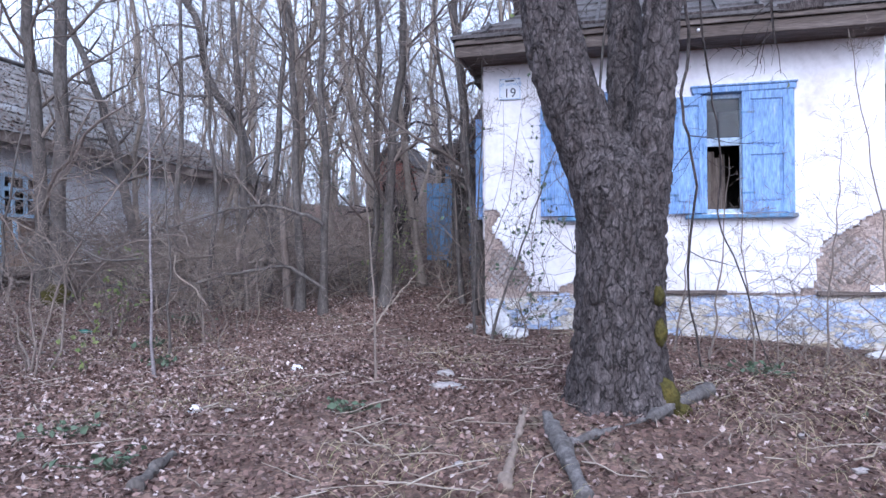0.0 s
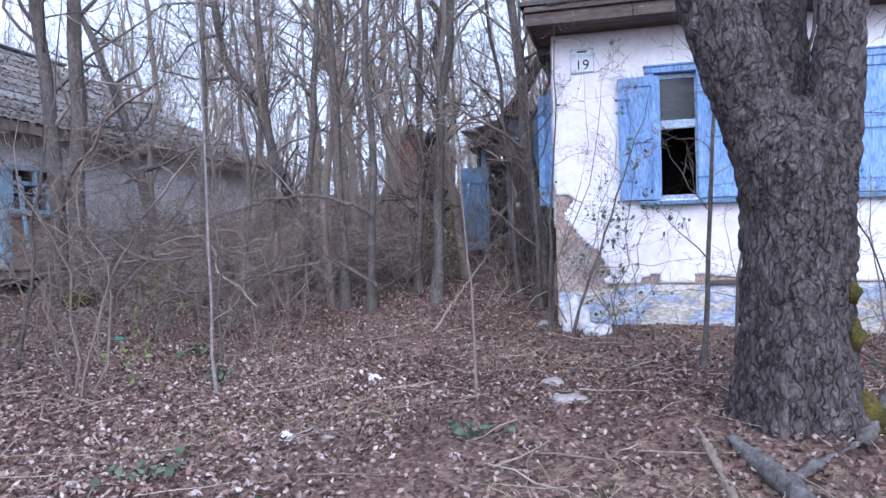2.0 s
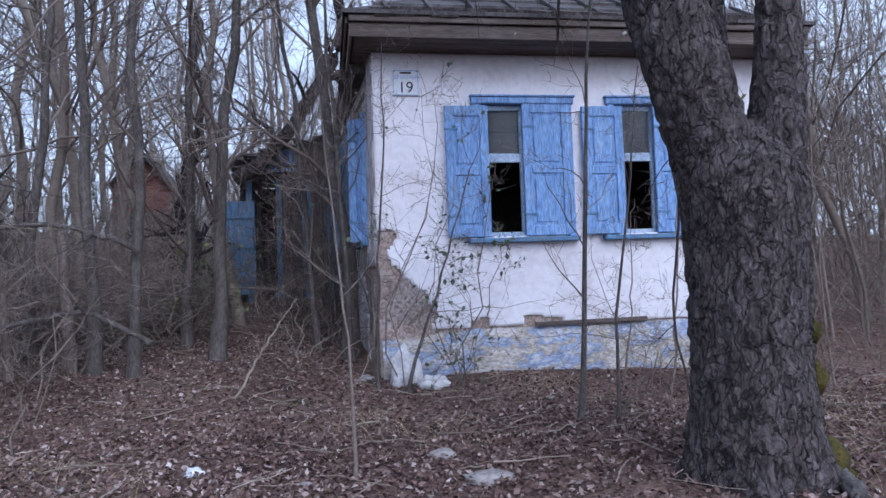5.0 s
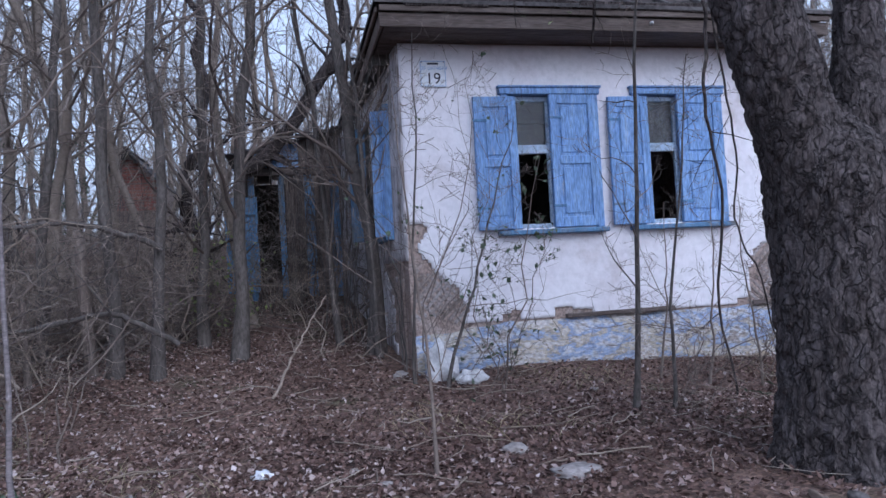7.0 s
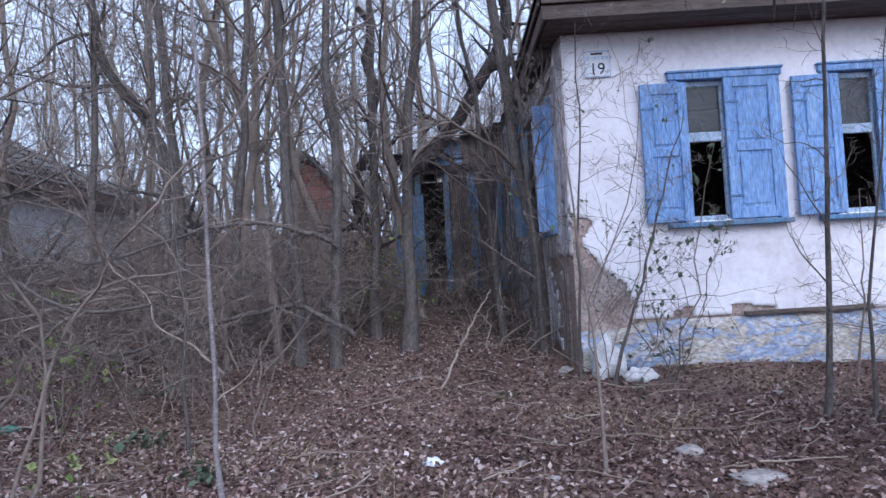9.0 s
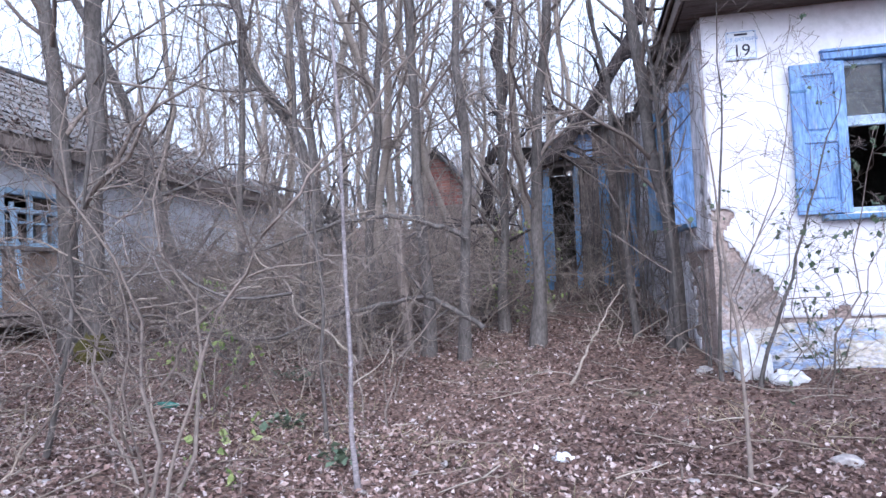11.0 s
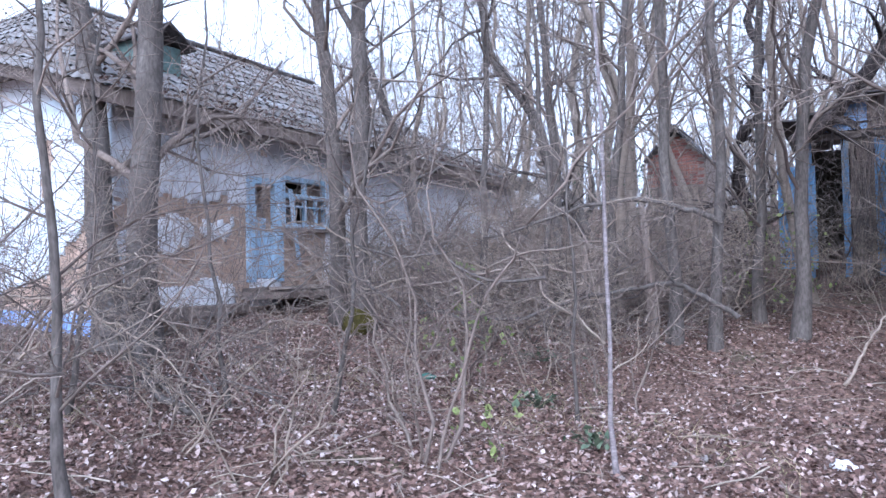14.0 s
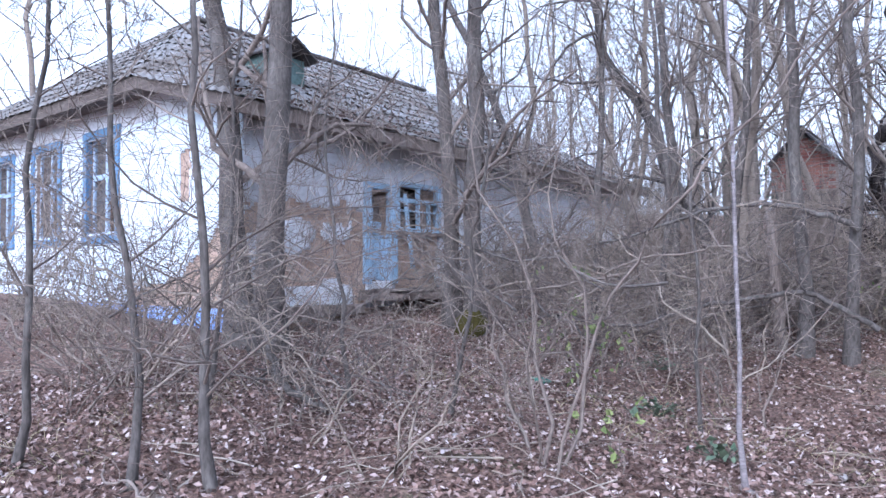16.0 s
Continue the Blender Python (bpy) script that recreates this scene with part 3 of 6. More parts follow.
def panel_shutter(w, h, house, m, label="", paint=None):
    """A shutter leaf with two sunk panels: local x across, z up, y into the wall; its face looks to -y."""
    leaf = box_part("shutter", 0, w, -0.012, 0.012, 0, h, paint or M_BLUE, house, label, 0, m)
    st = 0.085
    for x0, x1 in ((0, st), (w - st, w)):
        box_part("stile", x0, x1, -0.030, -0.0125, 0, h, paint or M_BLUE, leaf, "", 0.004, m)
    for z0, z1 in ((0, st * 1.2), (h - st * 1.2, h), (h * 0.47, h * 0.47 + st)):
        box_part("rail", st, w - st, -0.029, -0.0125, z0, z1, paint or M_BLUE, leaf, "", 0.004, m)
    for z0, z1 in ((st * 1.2 + 0.03, h * 0.47 - 0.03), (h * 0.47 + st + 0.03, h - st * 1.2 - 0.03)):
        box_part("raised_panel", st + 0.03, w - st - 0.03, -0.022, -0.0125, z0, z1, paint or M_BLUE, leaf, "", 0.008, m)
    for z in (0.16 * h, 0.82 * h):
        box_part("hinge", -0.012, 0.13, -0.036, -0.0305, z - 0.012, z + 0.012, M_BLUE_DULL, leaf, "", 0.002, m)
    return leaf


def shuttered_window(house, x0, label):
    """Casing from x0 to x0 + 1.03; the left leaf is folded back on the wall, the right leaf is closed."""
    z0, z1, x1 = 1.74, 3.16, x0 + 1.03
    bm = bmesh.new()
    for a, b, c, d in ((x0, x0 + 0.075, z0, z1 - 0.065), (x1 - 0.075, x1, z0, z1 - 0.065)):
        add_box(bm, a, b, HY - 0.055, HY + 0.12, c, d, 0.006)
    add_box(bm, x0 - 0.02, x1 + 0.02, HY - 0.07, HY + 0.12, z1 - 0.065, z1, 0.008)
    add_box(bm, x0 - 0.035, x1 + 0.035, HY - 0.085, HY - 0.02, z1 + 0.001, z1 + 0.022, 0.005)
    win = part("window", bm, M_BLUE, house, label)
    box_part("sill", x0 - 0.1, x1 + 0.02, HY - 0.13, HY + 0.1, z0 - 0.05, z0 - 0.003, M_BLUE_DULL, win, "faded blue wooden sill", 0.008)
    a, b = x0 + 0.08, x1 - 0.08
    mid = (a + b) / 2
    for p, q, r, s in ((a, a + 0.05, z0, z1 - 0.07), (b - 0.05, b, z0, z1 - 0.07), (mid - 0.03, mid + 0.03, z0, z1 - 0.07), (a + 0.05, mid - 0.03, z0, z0 + 0.06), (a + 0.05, mid - 0.03, 2.51, 2.60), (a + 0.05, mid - 0.03, z1 - 0.12, z1 - 0.07),
                       (mid + 0.03, b - 0.05, z0, z0 + 0.06), (mid + 0.03, b - 0.05, 2.51, 2.60), (mid + 0.03, b - 0.05, z1 - 0.12, z1 - 0.07)):
        box_part("sash_bar", p, q, HY + 0.015, HY + 0.06, r, s, M_SASH, win, "peeling bluish white sash bar", 0.005)
    for p, q in ((a + 0.05, mid - 0.03), (mid + 0.03, b - 0.05)):
        pane = box_part("pane", p, q, HY + 0.035, HY + 0.039, 2.60, z1 - 0.12, M_GLASS, win, "dusty upper pane", 0)
        pane.visible_shadow = False
    panel_shutter(0.43, 1.31, house, pose(x0 - 0.30, HY - 0.075, 1.75, 0, 0, -2))
    panel_shutter(0.50, 1.35, house, pose(x0 + 0.50, HY - 0.03, 1.755, 0, 0, 1))
    return win


def build_house_white():
    house = thing("abandoned_house", 0.3, 11.5, 0.2, "abandoned whitewashed clay house with peeling plaster and blue window shutters", "house")
    wins = [(-0.86, 0.09, 1.75, 3.12), (0.56, 1.51, 1.75, 3.12)]
    bm = bmesh.new()
    wall_with_openings(bm, HX, HR, 0.0, 3.62, wins, 0.32, front)
    part("front_wall", bm, M_CLAY, house, "bare clay wall where the plaster has fallen")
    side_win = (9.0, 9.85, 1.78, 3.08)
    bm = bmesh.new()
    wall_with_openings(bm, HY + 0.33, 15.0, 0.0, 3.62, [side_win], 0.32, flank)
    part("side_wall", bm, M_CLAY, house)
    bm = bmesh.new()
    add_box(bm, HR - 0.32, HR, HY + 0.33, 15.0, 0.0, 3.62)
    add_box(bm, HX - 0.3, HR - 0.33, 14.7, 15.0, 0.0, 3.62)
    part("back_wall", bm, M_CLAY, house)
    # unseen room surfaces, coloured near black so the window openings read as shaded
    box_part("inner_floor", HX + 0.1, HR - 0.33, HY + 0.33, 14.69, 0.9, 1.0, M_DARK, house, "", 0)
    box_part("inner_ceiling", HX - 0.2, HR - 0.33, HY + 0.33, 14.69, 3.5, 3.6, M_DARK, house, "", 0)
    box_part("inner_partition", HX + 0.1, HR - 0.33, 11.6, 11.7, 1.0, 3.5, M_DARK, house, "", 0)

    def fallen(u, v):
        n = noise.fractal((u * 2.3, v * 2.3, 0), 0.8, 2.0, 4)
        edge = -1.73 + 0.36 * sm(1.45 - v, 0, 0.5) + 0.16 * n
        corner = v < 1.78 + 0.1 * n and u < edge
        hole = ((u - 2.28) / 0.56) ** 2 + ((v - 1.17 - 0.25 * (u - 2.0)) / 0.40) ** 2 < 1 + 0.9 * n
        strip = v < 0.93 + 0.06 * n and noise.noise((u * 1.3, 0, 7)) > 0.05
        chip = noise.noise((u * 3.1, v * 3.1, 14)) > 0.86
        return corner or hole or strip or chip

    skin("plaster", HX, HR, 0.86, 3.60, 0.032, wins, fallen, 0.022, front, M_PLASTER, house, "peeling white plaster with a faint lilac tint")

    def fallen_side(u, v):
        n = noise.fractal((u * 2.3, v * 2.3, 5), 0.8, 2.0, 4)
        return (v < 1.5 and u < 9.3 + 0.5 * n) or n > 0.62

    skin("side_plaster", HY - 0.015, 15.0, 0.5, 3.60, 0.05, [side_win], fallen_side, 0.02, flank, M_PLASTER_SIDE, house, "flaking stained whitewash on the side wall")
    # plinth with an uneven broken ledge
    bm = bmesh.new()
    xs = np.arange(HX + 0.02, HR + 0.01, 0.06)
    rows = []
    for x in xs:
        out = 0.075 + 0.015 * noise.noise((x * 2, 0, 0))
        cut = 0.05 * noise.noise((x * 3, 4, 0)) if x > -0.9 else -0.12 * (1 - sm(x, -1.9, -0.9)) + 0.06 * noise.noise((x * 5, 4, 0))
        rows.append([bm.verts.new((x, HY - o + 0.02 * noise.noise((x * 4, z * 5, 3)), z)) for o, z in ((out + 0.02, -0.1), (out + 0.012, 0.25), (out + 0.006, 0.5), (out, 0.72 + cut), (0.0, 0.84 + cut * 0.6))])
    for a, b in zip(rows, rows[1:]):
        for k in range(4):
            bm.faces.new([a[k], b[k], b[k + 1], a[k + 1]])
    plinth = part("plinth", bm, M_PLINTH, house, "crumbling plinth with layers of blue, ochre and white paint", True)
    for x0, x1 in ((-0.35, 0.85), (1.75, 2.4)):
        box_part("ledge_board", x0, x1, HY - 0.075, HY - 0.024, 0.845, 0.885, M_WOOD, house, "grey rotten ledge board", 0.006, None, 0.012)
    # laths bared by the fallen plaster
    rng = random.Random(4)
    for cx, cz, w, h in ((2.12, 1.22, 0.40, 0.40), (-1.62, 1.16, 0.26, 0.44)):
        for k in range(-16, 17):
            for sgn, d in ((1, 0.010), (-1, 0.003)):
                c = k * 0.062
                if abs(c) > (w + h) * 0.62:
                    continue
                ln = max(0.12, (w + h) * 0.75 - abs(c))
                m = pose(cx + c * 0.7 * (1 if sgn > 0 else 1), HY - d, cz - sgn * c * 0.7, 0, -45 * sgn + rng.uniform(-3, 3), 0)
                lo, hi = -ln / 2 * rng.uniform(0.7, 1), ln / 2 * rng.uniform(0.7, 1)
                pts = [m @ Vector((t, 0, 0)) for t in (lo, hi)]
                if any(p.x < HX + 0.03 or p.x > HR - 0.03 or p.z < 0.8 for p in pts):
                    lo, hi = lo * 0.4, hi * 0.4
                    pts = [m @ Vector((t, 0, 0)) for t in (lo, hi)]
                    if any(p.x < HX + 0.03 or p.x > HR - 0.03 or p.z < 0.8 for p in pts):
                        continue
                box_part("lath", lo, hi, -0.006, 0.005, -0.016, 0.016, M_LATH, house, "", 0.003, m)
    shuttered_window(house, -0.90, "blue panelled window frame with one shutter open")
    shuttered_window(house, 0.52, "blue panelled window frame with one shutter open")
    # splintered boards inside the second window
    for k, (x, w, h) in enumerate(((0.70, 0.07, 0.70), (0.775, 0.05, 0.62), (0.83, 0.055, 0.66))):
        box_part("inner_board", x, x + w, HY + 0.36 + 0.02 * k, HY + 0.38 + 0.02 * k, 1.76, 1.80 + h, M_WOOD_V, house, "splintered brown board inside the window", 0.004, None, 0.012)
    # window in the side wall with a shutter standing ajar
    bm = bmesh.new()
    y0, y1, z0, z1 = side_win
    for a, b, c, d in ((y0 - 0.02, y0 + 0.06, z0, z1), (y1 - 0.06, y1 + 0.02, z0, z1), (y0 - 0.04, y1 + 0.04, z1 + 0.002, z1 + 0.07), (y0 + 0.06, y1 - 0.06, 2.5, 2.57), ((y0 + y1) / 2 - 0.03, (y0 + y1) / 2 + 0.03, z0, 2.5)):
        x = HX + SIDE * ((a + b) / 2 - HY)
        add_box(bm, x - 0.05, x + 0.08, a, b, c, d, 0.006)
    sw = part("window", bm, M_BLUE_DULL, house, "faded blue side window frame with a shutter ajar")
    box_part("sill", HX - 0.14, HX + 0.03, y0 - 0.05, y1 + 0.05, z0 - 0.05, z0 - 0.003, M_BLUE_DULL, sw, "", 0.006)
    panel_shutter(0.21, 1.31, house, pose(-2.13, 9.05, 1.77, 0, 0, -18))
    # the far leaf takes the darker blue to paint in its shade
    panel_shutter(0.22, 1.31, house, pose(-2.29, 9.96, 1.77, 0, 0, -24), "shutter leaf in darker blue for shade, standing out from the wall", M_BLUE_DULL)
    # solid near-black bar put in for the dark gap between the leaves
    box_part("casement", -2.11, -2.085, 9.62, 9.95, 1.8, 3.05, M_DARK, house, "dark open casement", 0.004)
    # eaves: soffit boards, two-step fascia, sagging edge
    ex0, ex1, ey = HX - 0.20, HR + 0.12, HY - 0.46
    for k in range(3):
        box_part("soffit_board", ex0 + 0.02, ex1, ey + 0.02 + k * 0.155, ey + 0.168 + k * 0.155, 3.615, 3.64, M_WOOD, house, "grey board under the eaves", 0.003)
    box_part("soffit_board", ex0 + 0.02, HX + 0.02, HY + 0.02, 15.2, 3.61, 3.635, M_WOOD, house, "grey board under the eaves", 0.003)
    for z0, z1, out in ((3.60, 3.73, 0.0), (3.735, 3.79, -0.035)):
        box_part("fascia", ex0 - 0.03, ex1, ey - 0.025 + out, ey + out, z0, z1, M_WOOD, house, "weathered brown fascia board", 0.005)
        box_part("fascia", ex0 - 0.025 + out, ex0 + out, ey + 0.002, 15.2, z0, z1, M_WOOD_V, house, "weathered brown fascia board", 0.005)
    # hip roof in overlapping courses
    rx0, rx1, ry0, ry1, rz = ex0 - 0.08, ex1 + 0.05, ey - 0.08, 15.4, 3.80
    rise = 0.62
    half = min(ry1 - ry0, rx1 - rx0) / 2
    n = 8
    roof = None
    for k in range(n):
        bm = bmesh.new()
        a, b = k / n * half, min((k + 1.12) / n * half, half - 0.002)
        za, zb = rz + a * rise + 0.035, rz + b * rise + 0.005
        A = [(rx0 + a, ry0 + a, za), (rx1 - a, ry0 + a, za), (rx1 - a, ry1 - a, za), (rx0 + a, ry1 - a, za)]
        B = [(rx0 + b, ry0 + b, zb), (rx1 - b, ry0 + b, zb), (rx1 - b, ry1 - b, zb), (rx0 + b, ry1 - b, zb)]
        va, vb = [bm.verts.new(p) for p in A], [bm.verts.new(p) for p in B]
        vl = [bm.verts.new((p[0], p[1], p[2] - 0.035)) for p in A]
        for i in range(4):
            j = (i + 1) % 4
            bm.faces.new([va[i], va[j], vb[j], vb[i]])
            bm.faces.new([vl[i], vl[j], va[j], va[i]])
        if roof:
            part("roof_course", bm, M_ROOF, roof)
        else:
            roof = part("roof", bm, M_ROOF, house, "dark weathered sheet roof with lapped courses")
    for k in range(11):
        u = rx0 + 0.4 + k * 0.42
        add = bmesh.new()
        a0, a1 = 0.02, half * 0.97
        a1 = min(a1, u - rx0 - 0.05, rx1 - u - 0.05)
        if a1 < 0.15:
            continue
        add_box(add, u - 0.018, u + 0.018, 0, math.hypot(a1 - a0, (a1 - a0) * rise), 0.0, 0.03, 0.004, Matrix.Translation((0, ry0 + a0, rz + a0 * rise + 0.03)) @ pose(0, 0, 0, math.degrees(math.atan(rise))))
        part("batten", add, M_ROOF, roof)
    bm = bmesh.new()
    rr = random.Random(9)
    for k in range(70):
        x = rr.uniform(rx0, rx1 - 0.8)
        y = ry0 + rr.uniform(0.0, 0.1)
        add_box(bm, x, x + rr.uniform(0.2, 0.8), y, y + rr.uniform(0.03, 0.07), rz + rr.uniform(-0.02, 0.03), rz + rr.uniform(0.045, 0.085), 0.008, None, 0.014)
    tagged(part("eave_debris", bm, M_BARK, roof, "dark rotting leaves and moss along the roof edge"), kind="stuff")
    box_part("insulator", 0.52, 0.55, ey - 0.075, ey - 0.026, 3.66, 3.69, M_CHALK, house, "white porcelain insulator", 0.008)
    return house


build_house_white()


def text_mesh(body, size, depth, m):
    cu = bpy.data.curves.new("text", "FONT")
    cu.body, cu.size, cu.extrude, cu.align_x = body, size, depth, "CENTER"
    tmp = bpy.data.objects.new("text", cu)
    scene.collection.objects.link(tmp)
    bpy.context.view_layer.update()
    me = bpy.data.meshes.new_from_object(tmp.evaluated_get(bpy.context.evaluated_depsgraph_get()))
    bpy.data.objects.remove(tmp)
    me.transform(m)
    return me


def build_number_plate():
    x0, x1, z0, z1, y = -1.70, -1.44, 3.17, 3.43, HY - 0.045
    plate = thing("house_number_plate", (x0 + x1) / 2, y, z0, "square white enamel house number plate reading 19", "number plate")
    bm = bmesh.new()
    add_box(bm, x0, x1, y - 0.006, y + 0.012, z0, z1, 0.004)
    part("panel", bm, M_PLATE, plate)
    for a, b, c, d in ((x0 + 0.006, x1 - 0.006, z0 + 0.006, z0 + 0.012), (x0 + 0.006, x1 - 0.006, z1 - 0.012, z1 - 0.006), (x0 + 0.006, x0 + 0.011, z0 + 0.012, z1 - 0.012), (x1 - 0.011, x1 - 0.006, z0 + 0.012, z1 - 0.012)):
        box_part("border", a, b, y - 0.0085, y - 0.0065, c, d, M_INK_BLUE, plate, "thin blue border", 0)
    cx = (x0 + x1) / 2
    finish("number", text_mesh("19", 0.155, 0.002, pose(cx, y - 0.008, z0 + 0.03, 90)), M_INK, plate, "black number 19")
    box_part("street_word", cx - 0.055, cx + 0.055, y - 0.0085, y - 0.0065, z1 - 0.042, z1 - 0.024, M_INK, plate, "small dark line of lettering", 0)
    finish("street_name", text_mesh("25", 0.048, 0.0015, pose(cx - 0.093, y - 0.008, z1 - 0.092, 90)), M_INK_BLUE, plate, "faded blue figures 25")
    finish("street_name", text_mesh("\u041e\u041a\u0422\u042f\u0411\u0420\u042f", 0.042, 0.0015, pose(cx + 0.045, y - 0.008, z1 - 0.092, 90)), M_INK_BLUE, plate, "faded blue street name")
    for a in (x0 + 0.02, x1 - 0.02):
        box_part("nail", a - 0.005, a + 0.005, y - 0.011, y - 0.007, z1 - 0.023, z1 - 0.014, M_METAL, plate, "", 0.001)


build_number_plate()


# ---- the second house, with a hipped wavy roof ----
BX, BY, BW, BB = -10.0, 6.45, -18.9, 17.0      # near corner, front face, far front end, back end


def front_b(u, v, d):
    return (u, BY + d, v)


def side_b(u, v, d):
    return (BX - d, u, v)


def casement_b(house, x0, x1):
    z0, z1 = 1.95, 3.38
    bm = bmesh.new()
    c = 0.11
    for a, b, e, f in ((x0, x0 + c, z0, z1), (x1 - c, x1, z0, z1), (x0 - 0.02, x1 + 0.02, z1 + 0.002, z1 + 0.12), (x0 - 0.02, x1 + 0.02, z0 - 0.13, z0 - 0.002)):
        add_box(bm, a, b, BY - 0.05, BY + 0.05, e, f, 0.008)
    win = part("window", bm, M_BLUE_DULL, house, "grey-blue casing round an old casement window")
    a, b, mid = x0 + c, x1 - c, (x0 + x1) / 2
    for p, q, r, s in ((a, a + 0.05, z0, z1), (b - 0.05, b, z0, z1), (mid - 0.035, mid + 0.035, z0, z1), (a + 0.05, mid - 0.035, z0, z0 + 0.05), (mid + 0.035, b - 0.05, z0, z0 + 0.05), (a + 0.05, mid - 0.035, 2.78, 2.86), (mid + 0.035, b - 0.05, 2.78, 2.86), (a + 0.05, mid - 0.035, z1 - 0.05, z1), (mid + 0.035, b - 0.05, z1 - 0.05, z1)):
        box_part("sash_bar", p, q, BY + 0.055, BY + 0.10, r, s, M_SASH, win, "flaking pale sash bar", 0.004)
    for p, q, r, s in ((a + 0.05, mid - 0.035, 2.86, z1 - 0.05), (mid + 0.035, b - 0.05, 2.86, z1 - 0.05), (a + 0.05, mid - 0.035, z0 + 0.05, 2.78)):
        pane = box_part("pane", p, q, BY + 0.075, BY + 0.079, r, s, M_GLASS, win, "dusty glass", 0)
        pane.visible_shadow = False


def build_house_grey():
    house = thing("abandoned_house", -14.0, 11.0, 0.6, "abandoned bluish white house with tan clay patches and mossy hipped roof", "house")
    fw = [(-13.85, -12.98, 1.95, 3.38), (-15.72, -14.85, 1.95, 3.38), (-17.55, -16.68, 1.95, 3.38)]
    fx = [(-13.96, -12.87), (-15.85, -14.73), (-17.68, -16.56)]
    bm = bmesh.new()
    wall_with_openings(bm, BW, BX, 0.2, 3.46, fw, 0.35, front_b)
    part("front_wall", bm, M_TAN, house, "tan clay render bared by fallen whitewash")
    door, win = (8.46, 8.93, 1.24, 2.51), (9.03, 10.01, 1.98, 2.67)
    bm = bmesh.new()
    wall_with_openings(bm, BY + 0.36, BB, 0.2, 3.30, [door, win], 0.35, side_b)
    part("side_wall", bm, M_TAN, house, "tan clay render bared by fallen whitewash")
    bm = bmesh.new()
    add_box(bm, BW, BX - 0.36, BB - 0.35, BB, 0.2, 3.30)
    add_box(bm, BW, BW + 0.35, BY + 0.36, BB - 0.36, 0.2, 3.30)
    part("back_wall", bm, M_TAN, house)
    box_part("inner_floor", BW + 0.36, BX - 0.36, BY + 0.36, BB - 0.36, 1.1, 1.2, M_DARK, house, "", 0)
    box_part("inner_ceiling", BW + 0.36, BX - 0.36, BY + 0.36, BB - 0.36, 3.15, 3.25, M_DARK, house, "", 0)
    box_part("inner_partition", BX - 2.4, BX - 2.3, BY + 0.36, BB - 0.36, 1.2, 3.15, M_DARK, house, "", 0)

    def off_front(u, v):
        n = noise.fractal((u * 1.3, v * 1.6, 3), 0.8, 2.0, 4)
        return (u > -12.6 and v < 1.0 + 0.42 * (u + 12.6) + 0.35 * n) or (-11.35 < u + 0.06 * n < -11.12 and 2.25 < v + 0.15 * n < 2.9)

    skin("whitewash", BW, BX, 0.98, 3.45, 0.045, fw, off_front, 0.018, front_b, M_PLASTER_B, house, "bluish white limewash with large fallen patches")

    def off_side(u, v):
        n = noise.fractal((u * 1.5, v * 1.8, 8), 0.8, 2.0, 4)
        low = 1.2 < v < 1.74 + 0.35 * n + 0.12 * math.sin(u * 5) and u < 8.5 and noise.noise((u * 1.6, v * 2.2, 12)) > -0.22
        mid = u < 8.05 + 0.2 * n and 1.98 < v + 0.22 * n - 0.1 * (u - 7.5) < 2.28
        by_door = u > 8.1 + 0.12 * n and u < 8.4 and v < 2.3 + 0.2 * n
        under = 9.0 < u < 9.95 + 0.1 * n and v < 1.95
        return low or mid or by_door or under or n > 0.8

    skin("side_whitewash", BY - 0.015, BB, 0.9, 3.29, 0.045, [door, win], off_side, 0.018, side_b, M_PLASTER_GREY, house, "grey-white limewash with fallen patches")
    bm = bmesh.new()
    add_box(bm, BW - 0.05, BX + 0.06, BY - 0.09, BY - 0.002, 0.1, 0.96, 0.02)
    part("plinth", bm, M_PLINTH_BLUE, house, "blue and white painted plinth")
    for x0, x1 in fx:
        casement_b(house, x0, x1)
    # doorway with blue jambs and a broken leaf
    bm = bmesh.new()
    y0, y1, z0, z1 = door
    for a, b, c, d in ((y0 - 0.1, y0 + 0.04, z0 - 0.02, z1 + 0.03), (y1 - 0.05, y1 + 0.1, z0 - 0.02, z1 + 0.03), (y0 - 0.1, y1 + 0.1, z1 + 0.032, z1 + 0.12)):
        add_box(bm, BX - 0.06, BX + 0.05, a, b, c, d, 0.008)
    frame_d = part("doorway", bm, M_PALE_BLUE, house, "pale blue door frame standing open")
    bm = bmesh.new()
    lean_m = Matrix.Translation((BX - 0.05, y1 - 0.06, z0 + 0.02)) @ pose(0, 0, 0, 0, 6, 62)
    for k in range(3):
        add_box(bm, -0.42 + k * 0.14, -0.29 + k * 0.14, -0.015, 0.015, 0, 1.0 - 0.18 * k, 0.005, lean_m, 0.006)
    part("door_leaf", bm, M_PALE_BLUE, frame_d, "broken pale blue plank door")
    for k in range(2):
        box_part("lintel_board", BX - 0.2 - k * 0.1, BX - 0.17 - k * 0.1, y0 + 0.05, y1 - 0.06, 2.22 + 0.12 * k, 2.31 + 0.12 * k, M_WOOD, frame_d, "", 0.004, None, 0.02)
    # veranda window: top lights over a row of panes
    y0, y1, z0, z1 = win
    bm = bmesh.new()
